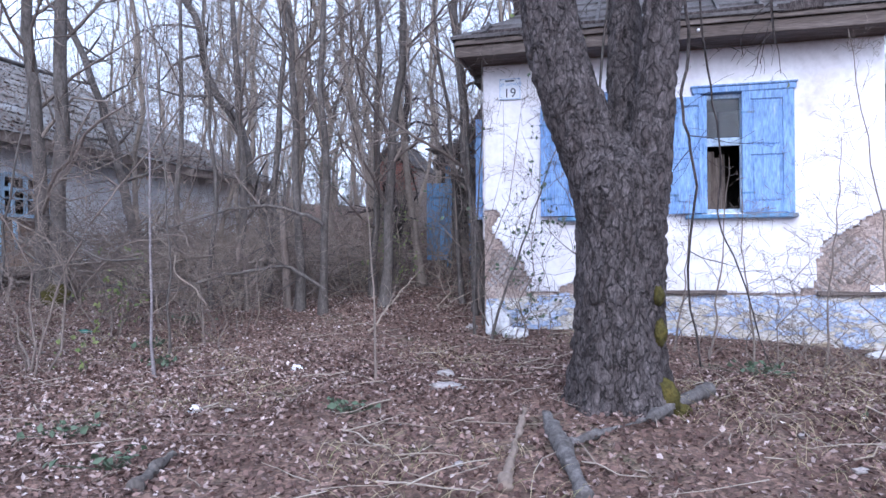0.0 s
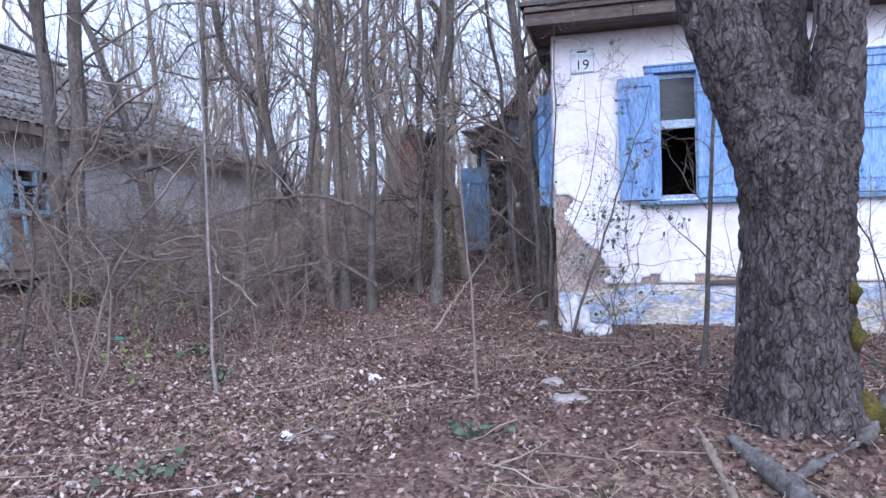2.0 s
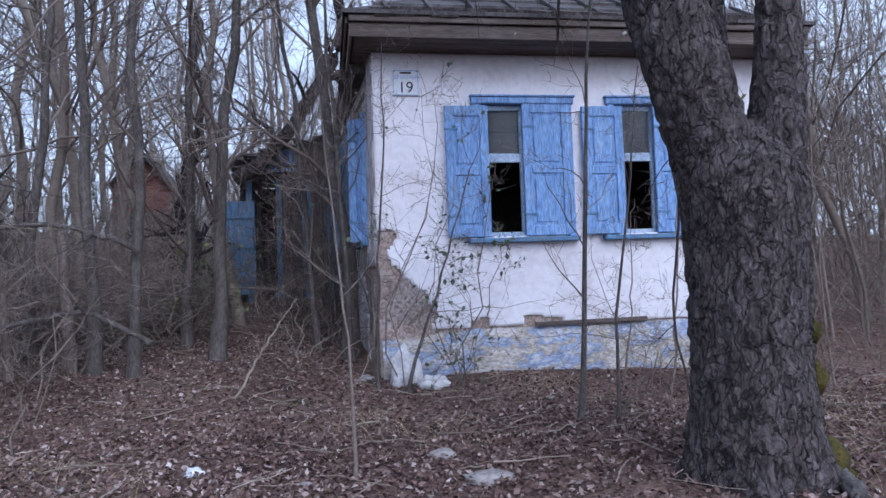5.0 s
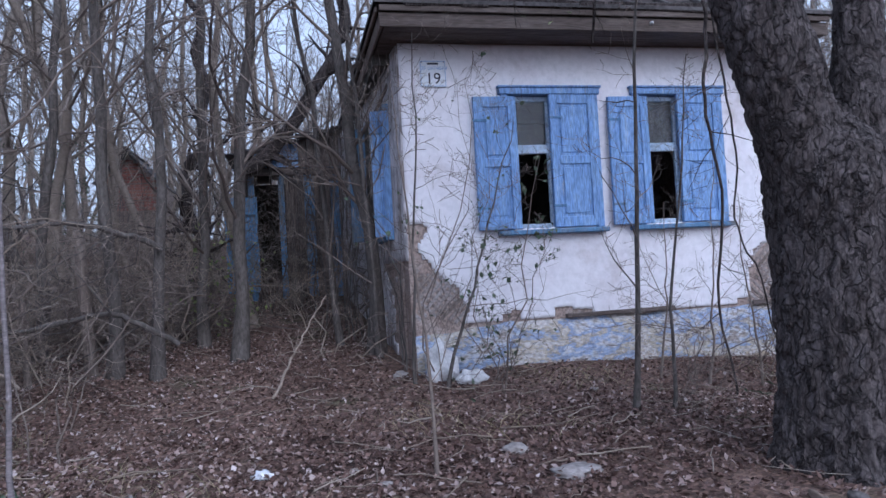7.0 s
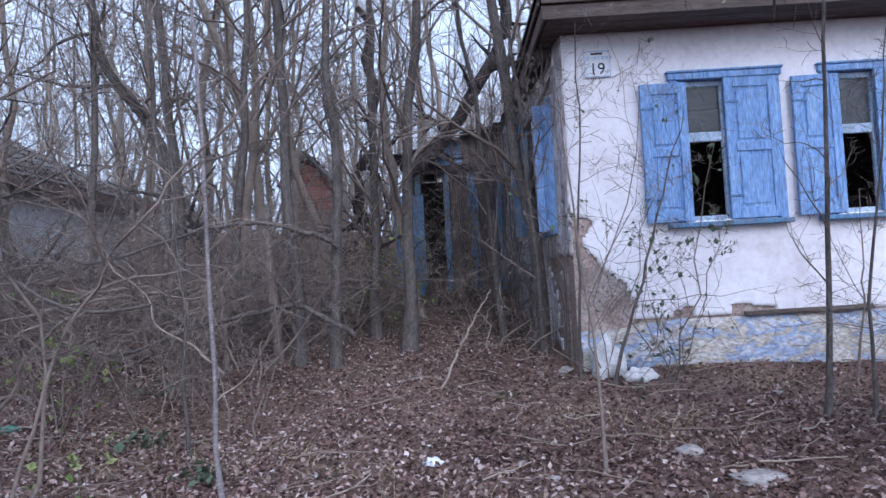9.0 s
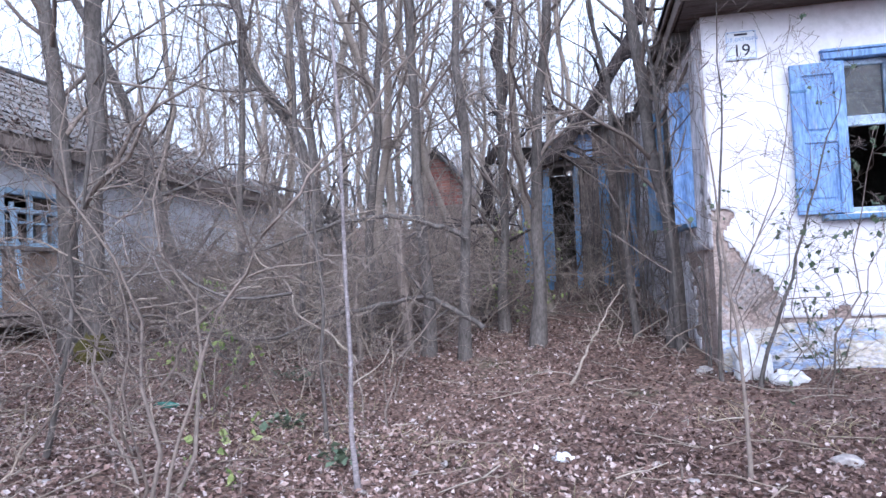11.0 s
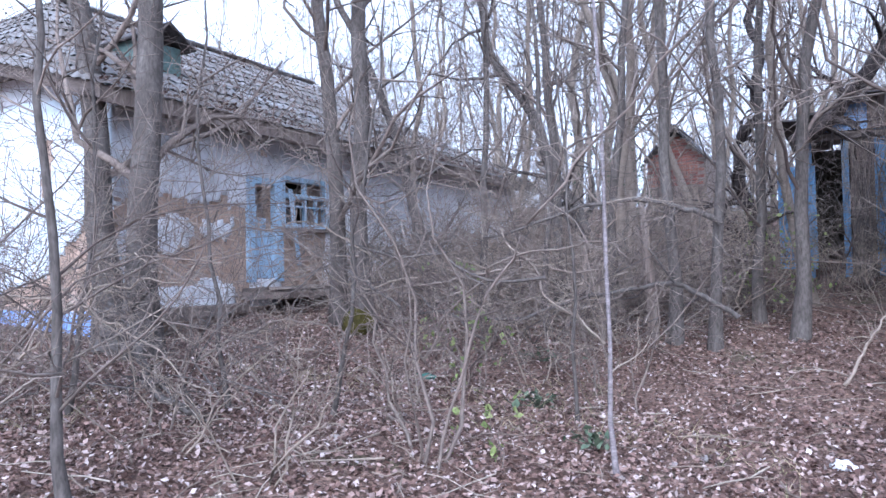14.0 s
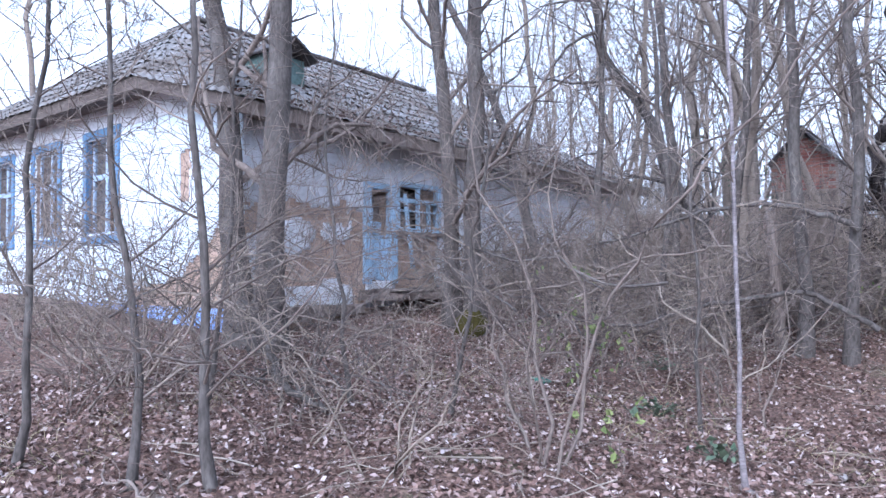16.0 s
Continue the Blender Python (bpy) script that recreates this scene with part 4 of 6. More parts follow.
    for a, b, c, d, t in ((y0 - 0.02, y0 + 0.05, z0, z1, 0.05), (y1 - 0.05, y1 + 0.02, z0, z1, 0.05), (y0 + 0.05, y1 - 0.05, z1 - 0.04, z1 + 0.03, 0.05), (y0 + 0.05, y1 - 0.05, z0 - 0.01, z0 + 0.05, 0.05), (y0 + 0.05, y1 - 0.05, 2.40, 2.46, 0.045)):
        add_box(bm, BX - 0.06, BX + t, a, b, c, d, 0.005)
    vw = part("veranda_window", bm, M_PALE_BLUE, house, "pale blue veranda window with many small panes")
    for k in range(1, 4):
        y = y0 + (y1 - y0) * k / 4
        box_part("glazing_bar", BX - 0.03, BX + 0.035, y - 0.017, y + 0.017, z0 + 0.052, 2.398, M_PALE_BLUE, vw, "", 0.003)
        if k == 2:
            box_part("glazing_bar", BX - 0.03, BX + 0.035, y - 0.025, y + 0.025, 2.462, z1 - 0.042, M_PALE_BLUE, vw, "", 0.003)
    box_part("glazing_bar", BX - 0.03, BX + 0.032, y0 + 0.052, y1 - 0.052, 2.27, 2.295, M_PALE_BLUE, vw, "", 0.003)
    for k in range(4):
        a, b = y0 + (y1 - y0) * k / 4 + 0.02, y0 + (y1 - y0) * (k + 1) / 4 - 0.02
        if k != 1:
            pane = box_part("pane", BX - 0.01, BX - 0.006, max(a, y0 + 0.05), min(b, y1 - 0.05), z0 + 0.05, 2.27, M_GLASS, vw, "dusty glass", 0)
            pane.visible_shadow = False
    box_part("sill", BX - 0.05, BX + 0.12, y0 - 0.05, y1 + 0.05, z0 - 0.06, z0 - 0.012, M_WOOD_V, vw, "dark rotten sill", 0.006)
    box_part("fallen_board", -0.035, 0.035, -0.012, 0.012, -0.55, 0.55, M_PALE_BLUE, house, "loose pale blue board hanging beside the doorway", 0.004, pose(BX + 0.1, 9.2, 1.98, -8, 0, 90))
    # porch of old boards on a sill beam
    porch = box_part("porch", BX + 0.03, BX + 0.85, 8.25, 10.2, 1.02, 1.12, M_WOOD_V, house, "sagging grey plank porch", 0.01, None, 0.03)
    for k in range(5):
        box_part("porch_board", BX + 0.04 + k * 0.165, BX + 0.195 + k * 0.165, 8.2, 10.3, 1.125, 1.15, M_WOOD_V, porch, "", 0.005, None, 0.02)
    box_part("sill_beam", BX + 0.03, BX + 0.2, 6.6, 8.2, 0.82, 0.98, M_WOOD_V, house, "rotten sill beam at the wall foot", 0.02, None, 0.02)
    box_part("pier", BX + 0.025, BX + 0.14, 9.9, 10.25, 1.16, 1.75, M_PLASTER_GREY, house, "stub of white plaster", 0.02, None, 0.02)
    # roof
    ez, ox = 3.27, 0.42
    x1, x0, y0, y1 = BX + ox, BW - ox, BY - 0.47, BB + 0.4
    rx, ra, rb, rz = (x0 + x1) / 2, 8.5, 15.0, 5.95
    zl, zm, xm = 3.95, 3.86, -11.7     # the front eave stands higher and drops to the corner
    zc = ez

    def board(name, p, q, side, hang, label, mat, up=0.02):
        """A plank of depth hang along p-q, side metres thick."""
        bm = bmesh.new()
        s = Vector(side)
        vs = []
        for e in (Vector(p), Vector(q)):
            vs.append([bm.verts.new(e + d) for d in (Vector((0, 0, up)), s + Vector((0, 0, up)), s - Vector((0, 0, hang)), Vector((0, 0, -hang)))])
        for k in range(4):
            bm.faces.new([vs[0][k], vs[0][(k + 1) % 4], vs[1][(k + 1) % 4], vs[1][k]])
        bm.faces.new(vs[0])
        bm.faces.new(vs[1])
        part(name, bm, mat, house, label)

    board("fascia", (x0, y0 + 0.03, zl), (xm, y0 + 0.03, zm), (0, 0.03, 0), 0.15, "grey fascia board", M_WOOD)
    board("fascia", (xm, y0 + 0.03, zm), (x1, y0 + 0.03, zc), (0, 0.03, 0), 0.13, "grey fascia board", M_WOOD)
    box_part("frieze", BW, xm + 0.3, BY - 0.012, BY + 0.12, 3.465, 3.86, M_PLASTER_GREY, house, "whitewashed boarding under the front eaves", 0)
    for k in range(9):
        a = xm + 0.31 + k * 0.125
        box_part("frieze_board", a, a + 0.117, BY - 0.02, BY + 0.02, 3.40, 3.80 - 0.047 * k, M_PLASTER_GREY, house, "", 0.004)
    board("fascia", (x1 - 0.05, y0 + 0.07, zc), (x1 - 0.05, y1, ez), (0.03, 0, 0), 0.15, "grey fascia board", M_WOOD_V)
    board("soffit", (x0, y0 + 0.065, zl - 0.08), (xm, y0 + 0.065, zm - 0.08), (0, 0.38, 0), 0.02, "grey boards under the eaves", M_WOOD, 0.0)
    board("soffit", (xm, y0 + 0.065, zm - 0.08), (x1 - 0.06, y0 + 0.065, zc - 0.08), (0, 0.38, 0), 0.02, "grey boards under the eaves", M_WOOD, 0.0)
    board("soffit", (BX + 0.03, BY, zc - 0.08), (BX + 0.03, y1, ez - 0.08), (0.33, 0, 0), 0.02, "grey boards under the eaves", M_WOOD_V, 0.0)

    def slope(a, b, c, d, name):
        """A wavy-sheeted roof face between the eave a-b and the ridge d-c, in lapped courses."""
        a, b, c, d = (np.array(p, float) for p in (a, b, c, d))
        wide = np.linalg.norm(b - a)
        nu, rows = int(wide / 0.033), 10
        nrm = unit(np.cross(b - a, d - a))
        if nrm[2] < 0:
            nrm = -nrm
        along = unit(b - a)
        for k in range(rows):
            V, F = [], []
            for e, lift in ((k / rows, 0.024), (min(1.0, (k + 1.12) / rows), 0.004)):
                lo, hi = a + (d - a) * e, b + (c - b) * e
                for i in range(nu + 1):
                    p = lo + (hi - lo) * (i / nu)
                    V.append(p + nrm * (lift + 0.009 * math.sin((p @ along) * 2 * math.pi / 0.19) + 0.02 * noise.noise(tuple(p * 0.9))))
            F += [(i, i + 1, nu + 2 + i, nu + 1 + i) for i in range(nu)]
            finish(name, array_mesh(name, V, F), M_ROOF_B, house, "mossy grey wavy asbestos sheets strewn with leaves", True)

    slope((x0, y0, zl), (xm, y0, zm), (rx, ra, rz), (rx, ra, rz), "roof_course")
    slope((xm, y0, zm), (x1, y0, zc), (rx, ra, rz), (rx, ra, rz), "roof_course")
    slope((x1, y0, zc), (x1, y1, ez), (rx, rb, rz), (rx, ra, rz), "roof_course")
    slope((x0, y0, zl), (x0, y1, ez), (rx, rb, rz), (rx, ra, rz), "roof_course")
    slope((x0, y1, ez), (x1, y1, ez), (rx, rb, rz), (rx, rb, rz), "roof_course")
    bm = bmesh.new()
    add_box(bm, rx - 0.14, rx + 0.14, ra, rb, rz + 0.0, rz + 0.07, 0.03)
    part("ridge_cap", bm, M_ROOF_B, house)
    # little dormer on the slope
    bm = bmesh.new()
    add_box(bm, -11.75, -10.95, 7.5, 8.15, 3.9, 4.42, 0.01)
    dm = part("dormer", bm, material("faded_green_boards", [(0.10, 0.14, 0.13), (0.17, 0.24, 0.23)], 5, 6, 0.85, 0.3, 30, 0.3), house, "small green boarded dormer")
    bm = bmesh.new()
    for sgn in (-1, 1):
        add_box(bm, -12.3, -10.75, -0.02, 0.50, -0.02, 0.015, 0.005, Matrix.Translation((0, 7.825, 4.66)) @ pose(0, 0, 0, -32 if sgn > 0 else 180 + 32, 0, 0))
    part("dormer_roof", bm, M_ROOF, dm, "dark little dormer roof")
    rng = np.random.default_rng(3)
    n = 4500
    u, e = rng.uniform(0, 1, n), rng.uniform(0.0, 1, n) ** 2.2
    px = x1 + (rx - x1) * e
    py = (y0 + (ra - y0) * e) * (1 - u) + (y1 + (rb - y1) * e) * u
    pz = ez + (rz - ez) * e + 0.06
    finish("roof_leaves", leaf_blades(rng, np.column_stack([px, py, pz]), 0.014, 0.034, 0.4), M_LEAF_DAMP, house, "dead leaves lying on the roof")


build_house_grey()


# ---- blue plank shed behind the white house ----
def build_shed():
    shed = thing("plank_shed", -3.2, 14.0, 1.15, "collapsing blue plank shed overgrown with dead creepers", "shed")
    rng = random.Random(5)
    y = 13.0
    x = -3.05
    while x < -2.1:
        w = rng.uniform(0.11, 0.16)
        box_part("plank", x, x + w - 0.008, y + rng.uniform(-0.012, 0.012), y + 0.03, 1.0, 3.12 + rng.uniform(-0.06, 0.04), M_BLUE_DULL if rng.random() < 0.25 else M_WOOD_V, shed, "", 0.004, None, 0.006)
        x += w
    # the door has dropped off its hinges and leans outwards to one side
    tilt = Matrix.Translation((-3.97, y - 0.12, 1.22)) @ Matrix.Shear("XZ", 4, (-0.11, 0.0)) @ pose(0, 0, 0, -3, 0, 4)
    bm = bmesh.new()
    for k in range(4):
        add_box(bm, k * 0.125, k * 0.125 + 0.119, -0.015, 0.015, 0, 1.48, 0.004, tilt, 0.004)
    door = part("door", bm, M_BLUE_DULL, shed, "faded blue plank door leaning ajar")
    for z in (0.2, 0.72, 1.2):
        box_part("batten", 0.01, 0.49, -0.045, -0.017, z, z + 0.1, M_BLUE_DULL, door, "", 0.004, tilt)
    for a in (-3.62, -3.16):
        box_part("post", a, a + 0.09, y - 0.04, y + 0.05, 1.0, 3.1, M_BLUE_DULL, shed, "", 0.006)
    box_part("beam", -3.75, -2.1, y - 0.05, y + 0.06, 3.04, 3.14, M_WOOD, shed, "dark sagging beam", 0.01, None, 0.02)
    for k in range(6):
        a = -3.52 + k * 0.115
        box_part("gable_board", a, a + 0.108, y - 0.08, y - 0.055, 3.15, 3.40 + 0.028 * k, M_BLUE, shed, "", 0.004)
    for k in range(6):
        a = -2.83 + k * 0.12
        box_part("gable_board", a, a + 0.112, y - 0.08, y - 0.055, 3.15, 3.58 + 0.03 * k, M_WOOD_V, shed, "", 0.004)
    bm = bmesh.new()
    wall_with_openings(bm, 13.05, 16.0, 0.9, 3.1, [], 0.06, lambda u, v, d: (-3.72 + d, u, v))
    wall_with_openings(bm, 13.05, 16.0, 0.9, 3.1, [], 0.06, lambda u, v, d: (-2.15 + d, u, v))
    wall_with_openings(bm, -3.72, -2.1, 0.9, 3.3, [], 0.06, lambda u, v, d: (u, 16.0 + d, v))
    # the gloom inside the shed is put into the wall colour
    part("wall", bm, M_DARK, shed, "inner plank walls with shade put into their dark colour")
    for k in range(7):
        a = -3.92 + k * 0.27
        box_part("roof_board", a, a + 0.31, y - 0.35, 16.3, 3.30 + 0.07 * k, 3.33 + 0.07 * k, M_ROOF, shed, "dark sagging roof board", 0.005, None, 0.025)


build_shed()


# ---- small brick outbuilding far behind ----
def build_brick_hut():
    hut = thing("brick_outbuilding", -6.2, 19.0, 1.9, "small red brick outbuilding far among the trees", "outbuilding")
    x0, x1, apex = -7.05, -5.75, 4.40
    mid = (x0 + x1) / 2
    bm = bmesh.new()
    pts = ((x0, 1.7), (x1, 1.7), (x1, 3.62), (mid, apex - 0.1), (x0, 3.62))
    ends = [[bm.verts.new((x, y, z)) for x, z in pts] for y in (18.03, 19.9)]
    for k in range(5):
        bm.faces.new([ends[0][k], ends[0][(k + 1) % 5], ends[1][(k + 1) % 5], ends[1][k]])
    bm.faces.new(ends[0])
    bm.faces.new(ends[1])
    part("core", bm, M_MORTAR, hut, "mortar core")
    for k in range(9):
        box_part("plank", x0 + k * 0.144, x0 + 0.135 + k * 0.144, 17.99, 18.025, 1.7, 3.05, M_WOOD_V, hut, "", 0.004)
    me = bpy.data.meshes.new("brick")
    bm = bmesh.new()
    add_box(bm, -0.12, 0.12, 0, 0.028, -0.031, 0.031, 0.004)
    bm.to_mesh(me)
    bm.free()
    me.materials.append(M_BRICK)
    for row in range(16):
        for col in range(6):
            x, z = x0 + 0.13 + col * 0.25 + (0.12 if row % 2 else 0), 3.12 + row * 0.075
            if x > x1 - 0.1 or z > apex - 0.14 - abs(x - mid) * 1.02:
                continue
            ob = new("brick", me)
            ob.parent = hut
            ob.location = (x + 6.2, -1.0, z - 1.9)
    for sgn in (-1, 1):
        box_part("roof", -0.06, 1.0, 17.75, 20.1, -0.02, 0.02, M_ROOF, hut, "dark low roof", 0.005, Matrix.Translation((mid, 0, apex)) @ (pose(0, 0, 0, 0, 48, 0) if sgn > 0 else Matrix.Scale(-1, 4, (1, 0, 0)) @ pose(0, 0, 0, 0, 48, 0)))


build_brick_hut()


# ---- the great forked tree before the house ----
def flaky_tube(path, radii, sides, steps, seed, flake=0.03, roots=0.0):
    """A thick, knotty, bark-plated tube along a path."""
    path, radii = np.array(path, float), np.array(radii, float)
    t = np.linspace(0, len(path) - 1, steps)
    i = np.minimum(t.astype(int), len(path) - 2)
    f = (t - i)[:, None]

    def spline(a):
        a = np.concatenate([2 * a[:1] - a[1:2], a, 2 * a[-1:] - a[-2:-1]])
        p0, p1, p2, p3 = a[i], a[i + 1], a[i + 2], a[i + 3]
        return 0.5 * (2 * p1 + (p2 - p0) * f + (2 * p0 - 5 * p1 + 4 * p2 - p3) * f**2 + (3 * p1 - p0 - 3 * p2 + p3) * f**3)

    P, R = spline(path), spline(radii[:, None])[:, 0]
    T = unit(np.gradient(P, axis=0))
    A = unit(np.cross(T, np.array([0, 1.0, 0.05])))
    B = np.cross(T, A)
    V = []
    for k in range(steps):
        for s in range(sides):
            a = 2 * math.pi * s / sides
            d = math.cos(a) * A[k] + math.sin(a) * B[k]
            p = P[k] + d * R[k]
            q = Vector((p[0] * 23 + seed, p[1] * 23, p[2] * 8.5))
            q += 0.55 * noise.noise_vector(q * 0.9)
            near, where = noise.voronoi(q)
            gap = min(1.0, (near[1] - near[0]) / 0.30)
            plate = gap ** 0.5 * (0.55 + 0.9 * noise.cell(where[0] * 7.0)) + 0.28 * (where[0].z - q.z)
            bump = flake * (plate - 0.7) + 0.03 * noise.noise((p[0] * 2.2, p[1] * 2.2, p[2] * 1.3 + seed)) + 0.010 * noise.noise((p[0] * 26, p[1] * 26, p[2] * 14))
            low = p[2] - path[0][2]
            bump += roots * math.exp(-max(0, low) / 0.22) * (0.55 + 0.45 * math.cos(5 * a + seed))
            V.append(p + d * bump)
    F = [(k * sides + s, k * sides + (s + 1) % sides, (k + 1) * sides + (s + 1) % sides, (k + 1) * sides + s) for k in range(steps - 1) for s in range(sides)]
    return V, F


def build_great_tree():
    bx, by = -0.23, 4.94
    bz = ground_z(bx, by) - 0.1
    tree = thing("great_forked_tree", bx, by, bz, "big old forked tree with dark flaking bark and mossy foot", "tree")
    specs = [
        ([(bx, by, bz), (bx - 0.01, by, 0.75), (bx - 0.01, by, 1.4), (bx - 0.02, by, 1.8), (bx - 0.02, by + 0.03, 2.1)], [0.335, 0.30, 0.29, 0.29, 0.12], 180, 230, 1, 0.11),
        ([(bx - 0.07, by, 1.5), (bx - 0.15, by - 0.01, 1.9), (bx - 0.29, by - 0.03, 2.27), (bx - 0.40, by - 0.05, 2.66), (bx - 0.49, by - 0.07, 3.1), (bx - 0.78, by - 0.1, 4.6), (bx - 1.2, by + 0.1, 6.2)], [0.20, 0.21, 0.205, 0.195, 0.185, 0.14, 0.06], 120, 260, 7, 0.0),
        ([(bx + 0.14, by + 0.0, 1.55), (bx + 0.21, by + 0.0, 2.2), (bx + 0.27, by + 0.02, 2.75), (bx + 0.33, by + 0.1, 3.6), (bx + 0.4, by + 0.3, 5.6)], [0.16, 0.145, 0.128, 0.115, 0.05], 90, 180, 13, 0.0),
        ([(bx + 0.02, by + 0.16, 1.7), (bx + 0.03, by + 0.3, 2.3), (bx + 0.04, by + 0.42, 2.9), (bx + 0.03, by + 0.55, 4.0), (bx, by + 0.8, 6.0)], [0.17, 0.135, 0.115, 0.10, 0.05], 80, 160, 19, 0.0),
    ]
    names = ["trunk", "limb", "limb", "limb"]
    for name, (path, radii, sides, steps, seed, roots) in zip(names, specs):
        V, F = flaky_tube(path, radii, sides, steps, seed, 0.013 if name == "limb" else 0.017, roots)
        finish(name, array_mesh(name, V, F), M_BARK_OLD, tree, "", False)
    # moss on the right-hand root and shank
    for x, y, z, sx, sz in ((bx + 0.27, by - 0.17, 0.36, 0.09, 0.13), (bx + 0.245, by - 0.13, 0.78, 0.045, 0.09), (bx + 0.235, by - 0.13, 1.02, 0.04, 0.07), (bx + 0.37, by - 0.12, 0.28, 0.07, 0.05)):
        bm = bmesh.new()
        bmesh.ops.create_icosphere(bm, subdivisions=3, radius=1.0)
        for v in bm.verts:
            v.co *= 1 + 0.28 * noise.noise(v.co * 2.2 + Vector((x, y, z)))
            v.co *= 1 + 0.25 * noise.noise(v.co * 6 + Vector((x, z, y)))
            v.co = Vector((x + v.co.x * sx, y + v.co.y * 0.06, z + v.co.z * sz))
        part("moss", bm, M_MOSS, tree, "yellow-green moss", True)
    rng = np.random.default_rng(42)
    # upper branches and the dead twigs that hang before the eaves
    main = np.array([[(bx - 0.7, by, 3.9), (bx - 1.2, by + 0.5, 4.5), (bx - 1.7, by + 1.2, 4.9), (bx - 2.2, by + 1.9, 5.0), (bx - 2.6, by + 2.4, 4.9)],
                     [(bx - 0.75, by - 0.1, 4.1), (bx - 0.9, by + 0.6, 4.6), (bx - 0.95, by + 1.3, 4.7), (bx - 0.9, by + 1.9, 4.3), (bx - 0.95, by + 2.3, 3.6)],
                     [(bx + 0.32, by + 0.25, 3.7), (bx + 0.1, by + 1.0, 4.3), (bx - 0.1, by + 1.7, 4.4), (bx - 0.15, by + 2.2, 4.0), (bx - 0.1, by + 2.5, 3.3)],
                     [(bx + 0.35, by + 0.3, 3.9), (bx + 0.7, by + 0.9, 4.4), (bx + 1.1, by + 1.6, 4.5), (bx + 1.3, by + 2.1, 4.0), (bx + 1.4, by + 2.4, 3.3)],
                     [(bx + 0.34, by + 0.1, 3.7), (bx + 1.2, by + 0.3, 4.4), (bx + 1.9, by + 0.7, 4.4), (bx + 2.3, by + 1.2, 4.0), (bx + 2.4, by + 1.6, 3.4)]], float)
    mr = np.full((5, 1), 0.032) * np.linspace(1, 0.35, 5)
    P1, R1 = sprout(rng, main, mr, 6, 0.35, 0.33, 0.55, 0.6, -0.25, 5, droop=0.9, wander=0.3)
    P2, R2 = sprout(rng, P1, R1, 4, 0.15, 0.5, 0.6, 0.65, -0.1, 4, droop=0.5, wander=0.3)
    finish("hanging_branch", array_mesh("hanging_branch", *tubes([(main, mr, 7), (P1, np.maximum(R1, 0.003), 4), (P2, np.maximum(R2, 0.002), 3)])), M_BARK, tree, "dark dead branches hanging down", True)
    tops = np.array([[(bx - 0.78, by - 0.1, 4.6), (bx - 1.0, by, 5.4), (bx - 1.2, by + 0.1, 6.2), (bx - 1.5, by + 0.1, 7.4), (bx - 1.7, by, 8.6)],
                     [(bx + 0.36, by + 0.2, 4.6), (bx + 0.4, by + 0.3, 5.6), (bx + 0.6, by + 0.2, 6.6), (bx + 0.8, by, 7.6), (bx + 1.0, by - 0.2, 8.6)],
                     [(bx + 0.02, by + 0.7, 5.2), (bx, by + 0.8, 6.0), (bx - 0.1, by + 1.0, 7.0), (bx - 0.1, by + 1.3, 8.0), (bx, by + 1.5, 9.0)]], float)
    tr = np.array([[0.10, 0.08, 0.06, 0.045, 0.03], [0.07, 0.055, 0.045, 0.035, 0.02], [0.06, 0.05, 0.042, 0.03, 0.02]])
    Q1, S1 = sprout(rng, tops, tr, 10, 0.1, 0.65, 0.5, 0.75, 0.15, 7, wander=0.2)
    Q2, S2 = sprout(rng, Q1, S1, 8, 0.15, 0.5, 0.55, 0.65, 0.05, 5, wander=0.25)
    Q3, S3 = sprout(rng, Q2, S2, 6, 0.1, 0.5, 0.6, 0.65, 0.0, 3, wander=0.3)
    finish("crown", array_mesh("crown", *tubes([(tops, tr, 9), (Q1, S1, 6), (Q2, np.maximum(S2, 0.004), 4), (Q3, np.maximum(S3, 0.003), 3)])), M_BARK, tree, "bare spreading crown", True)
    tip = P2[rng.integers(0, len(P2), 26), -1]
    finish("foliage", leaf_blades(rng, tip, 0.02, 0.045, 1.0), M_GREEN, tree, "few fresh yellow-green leaves")


build_great_tree()

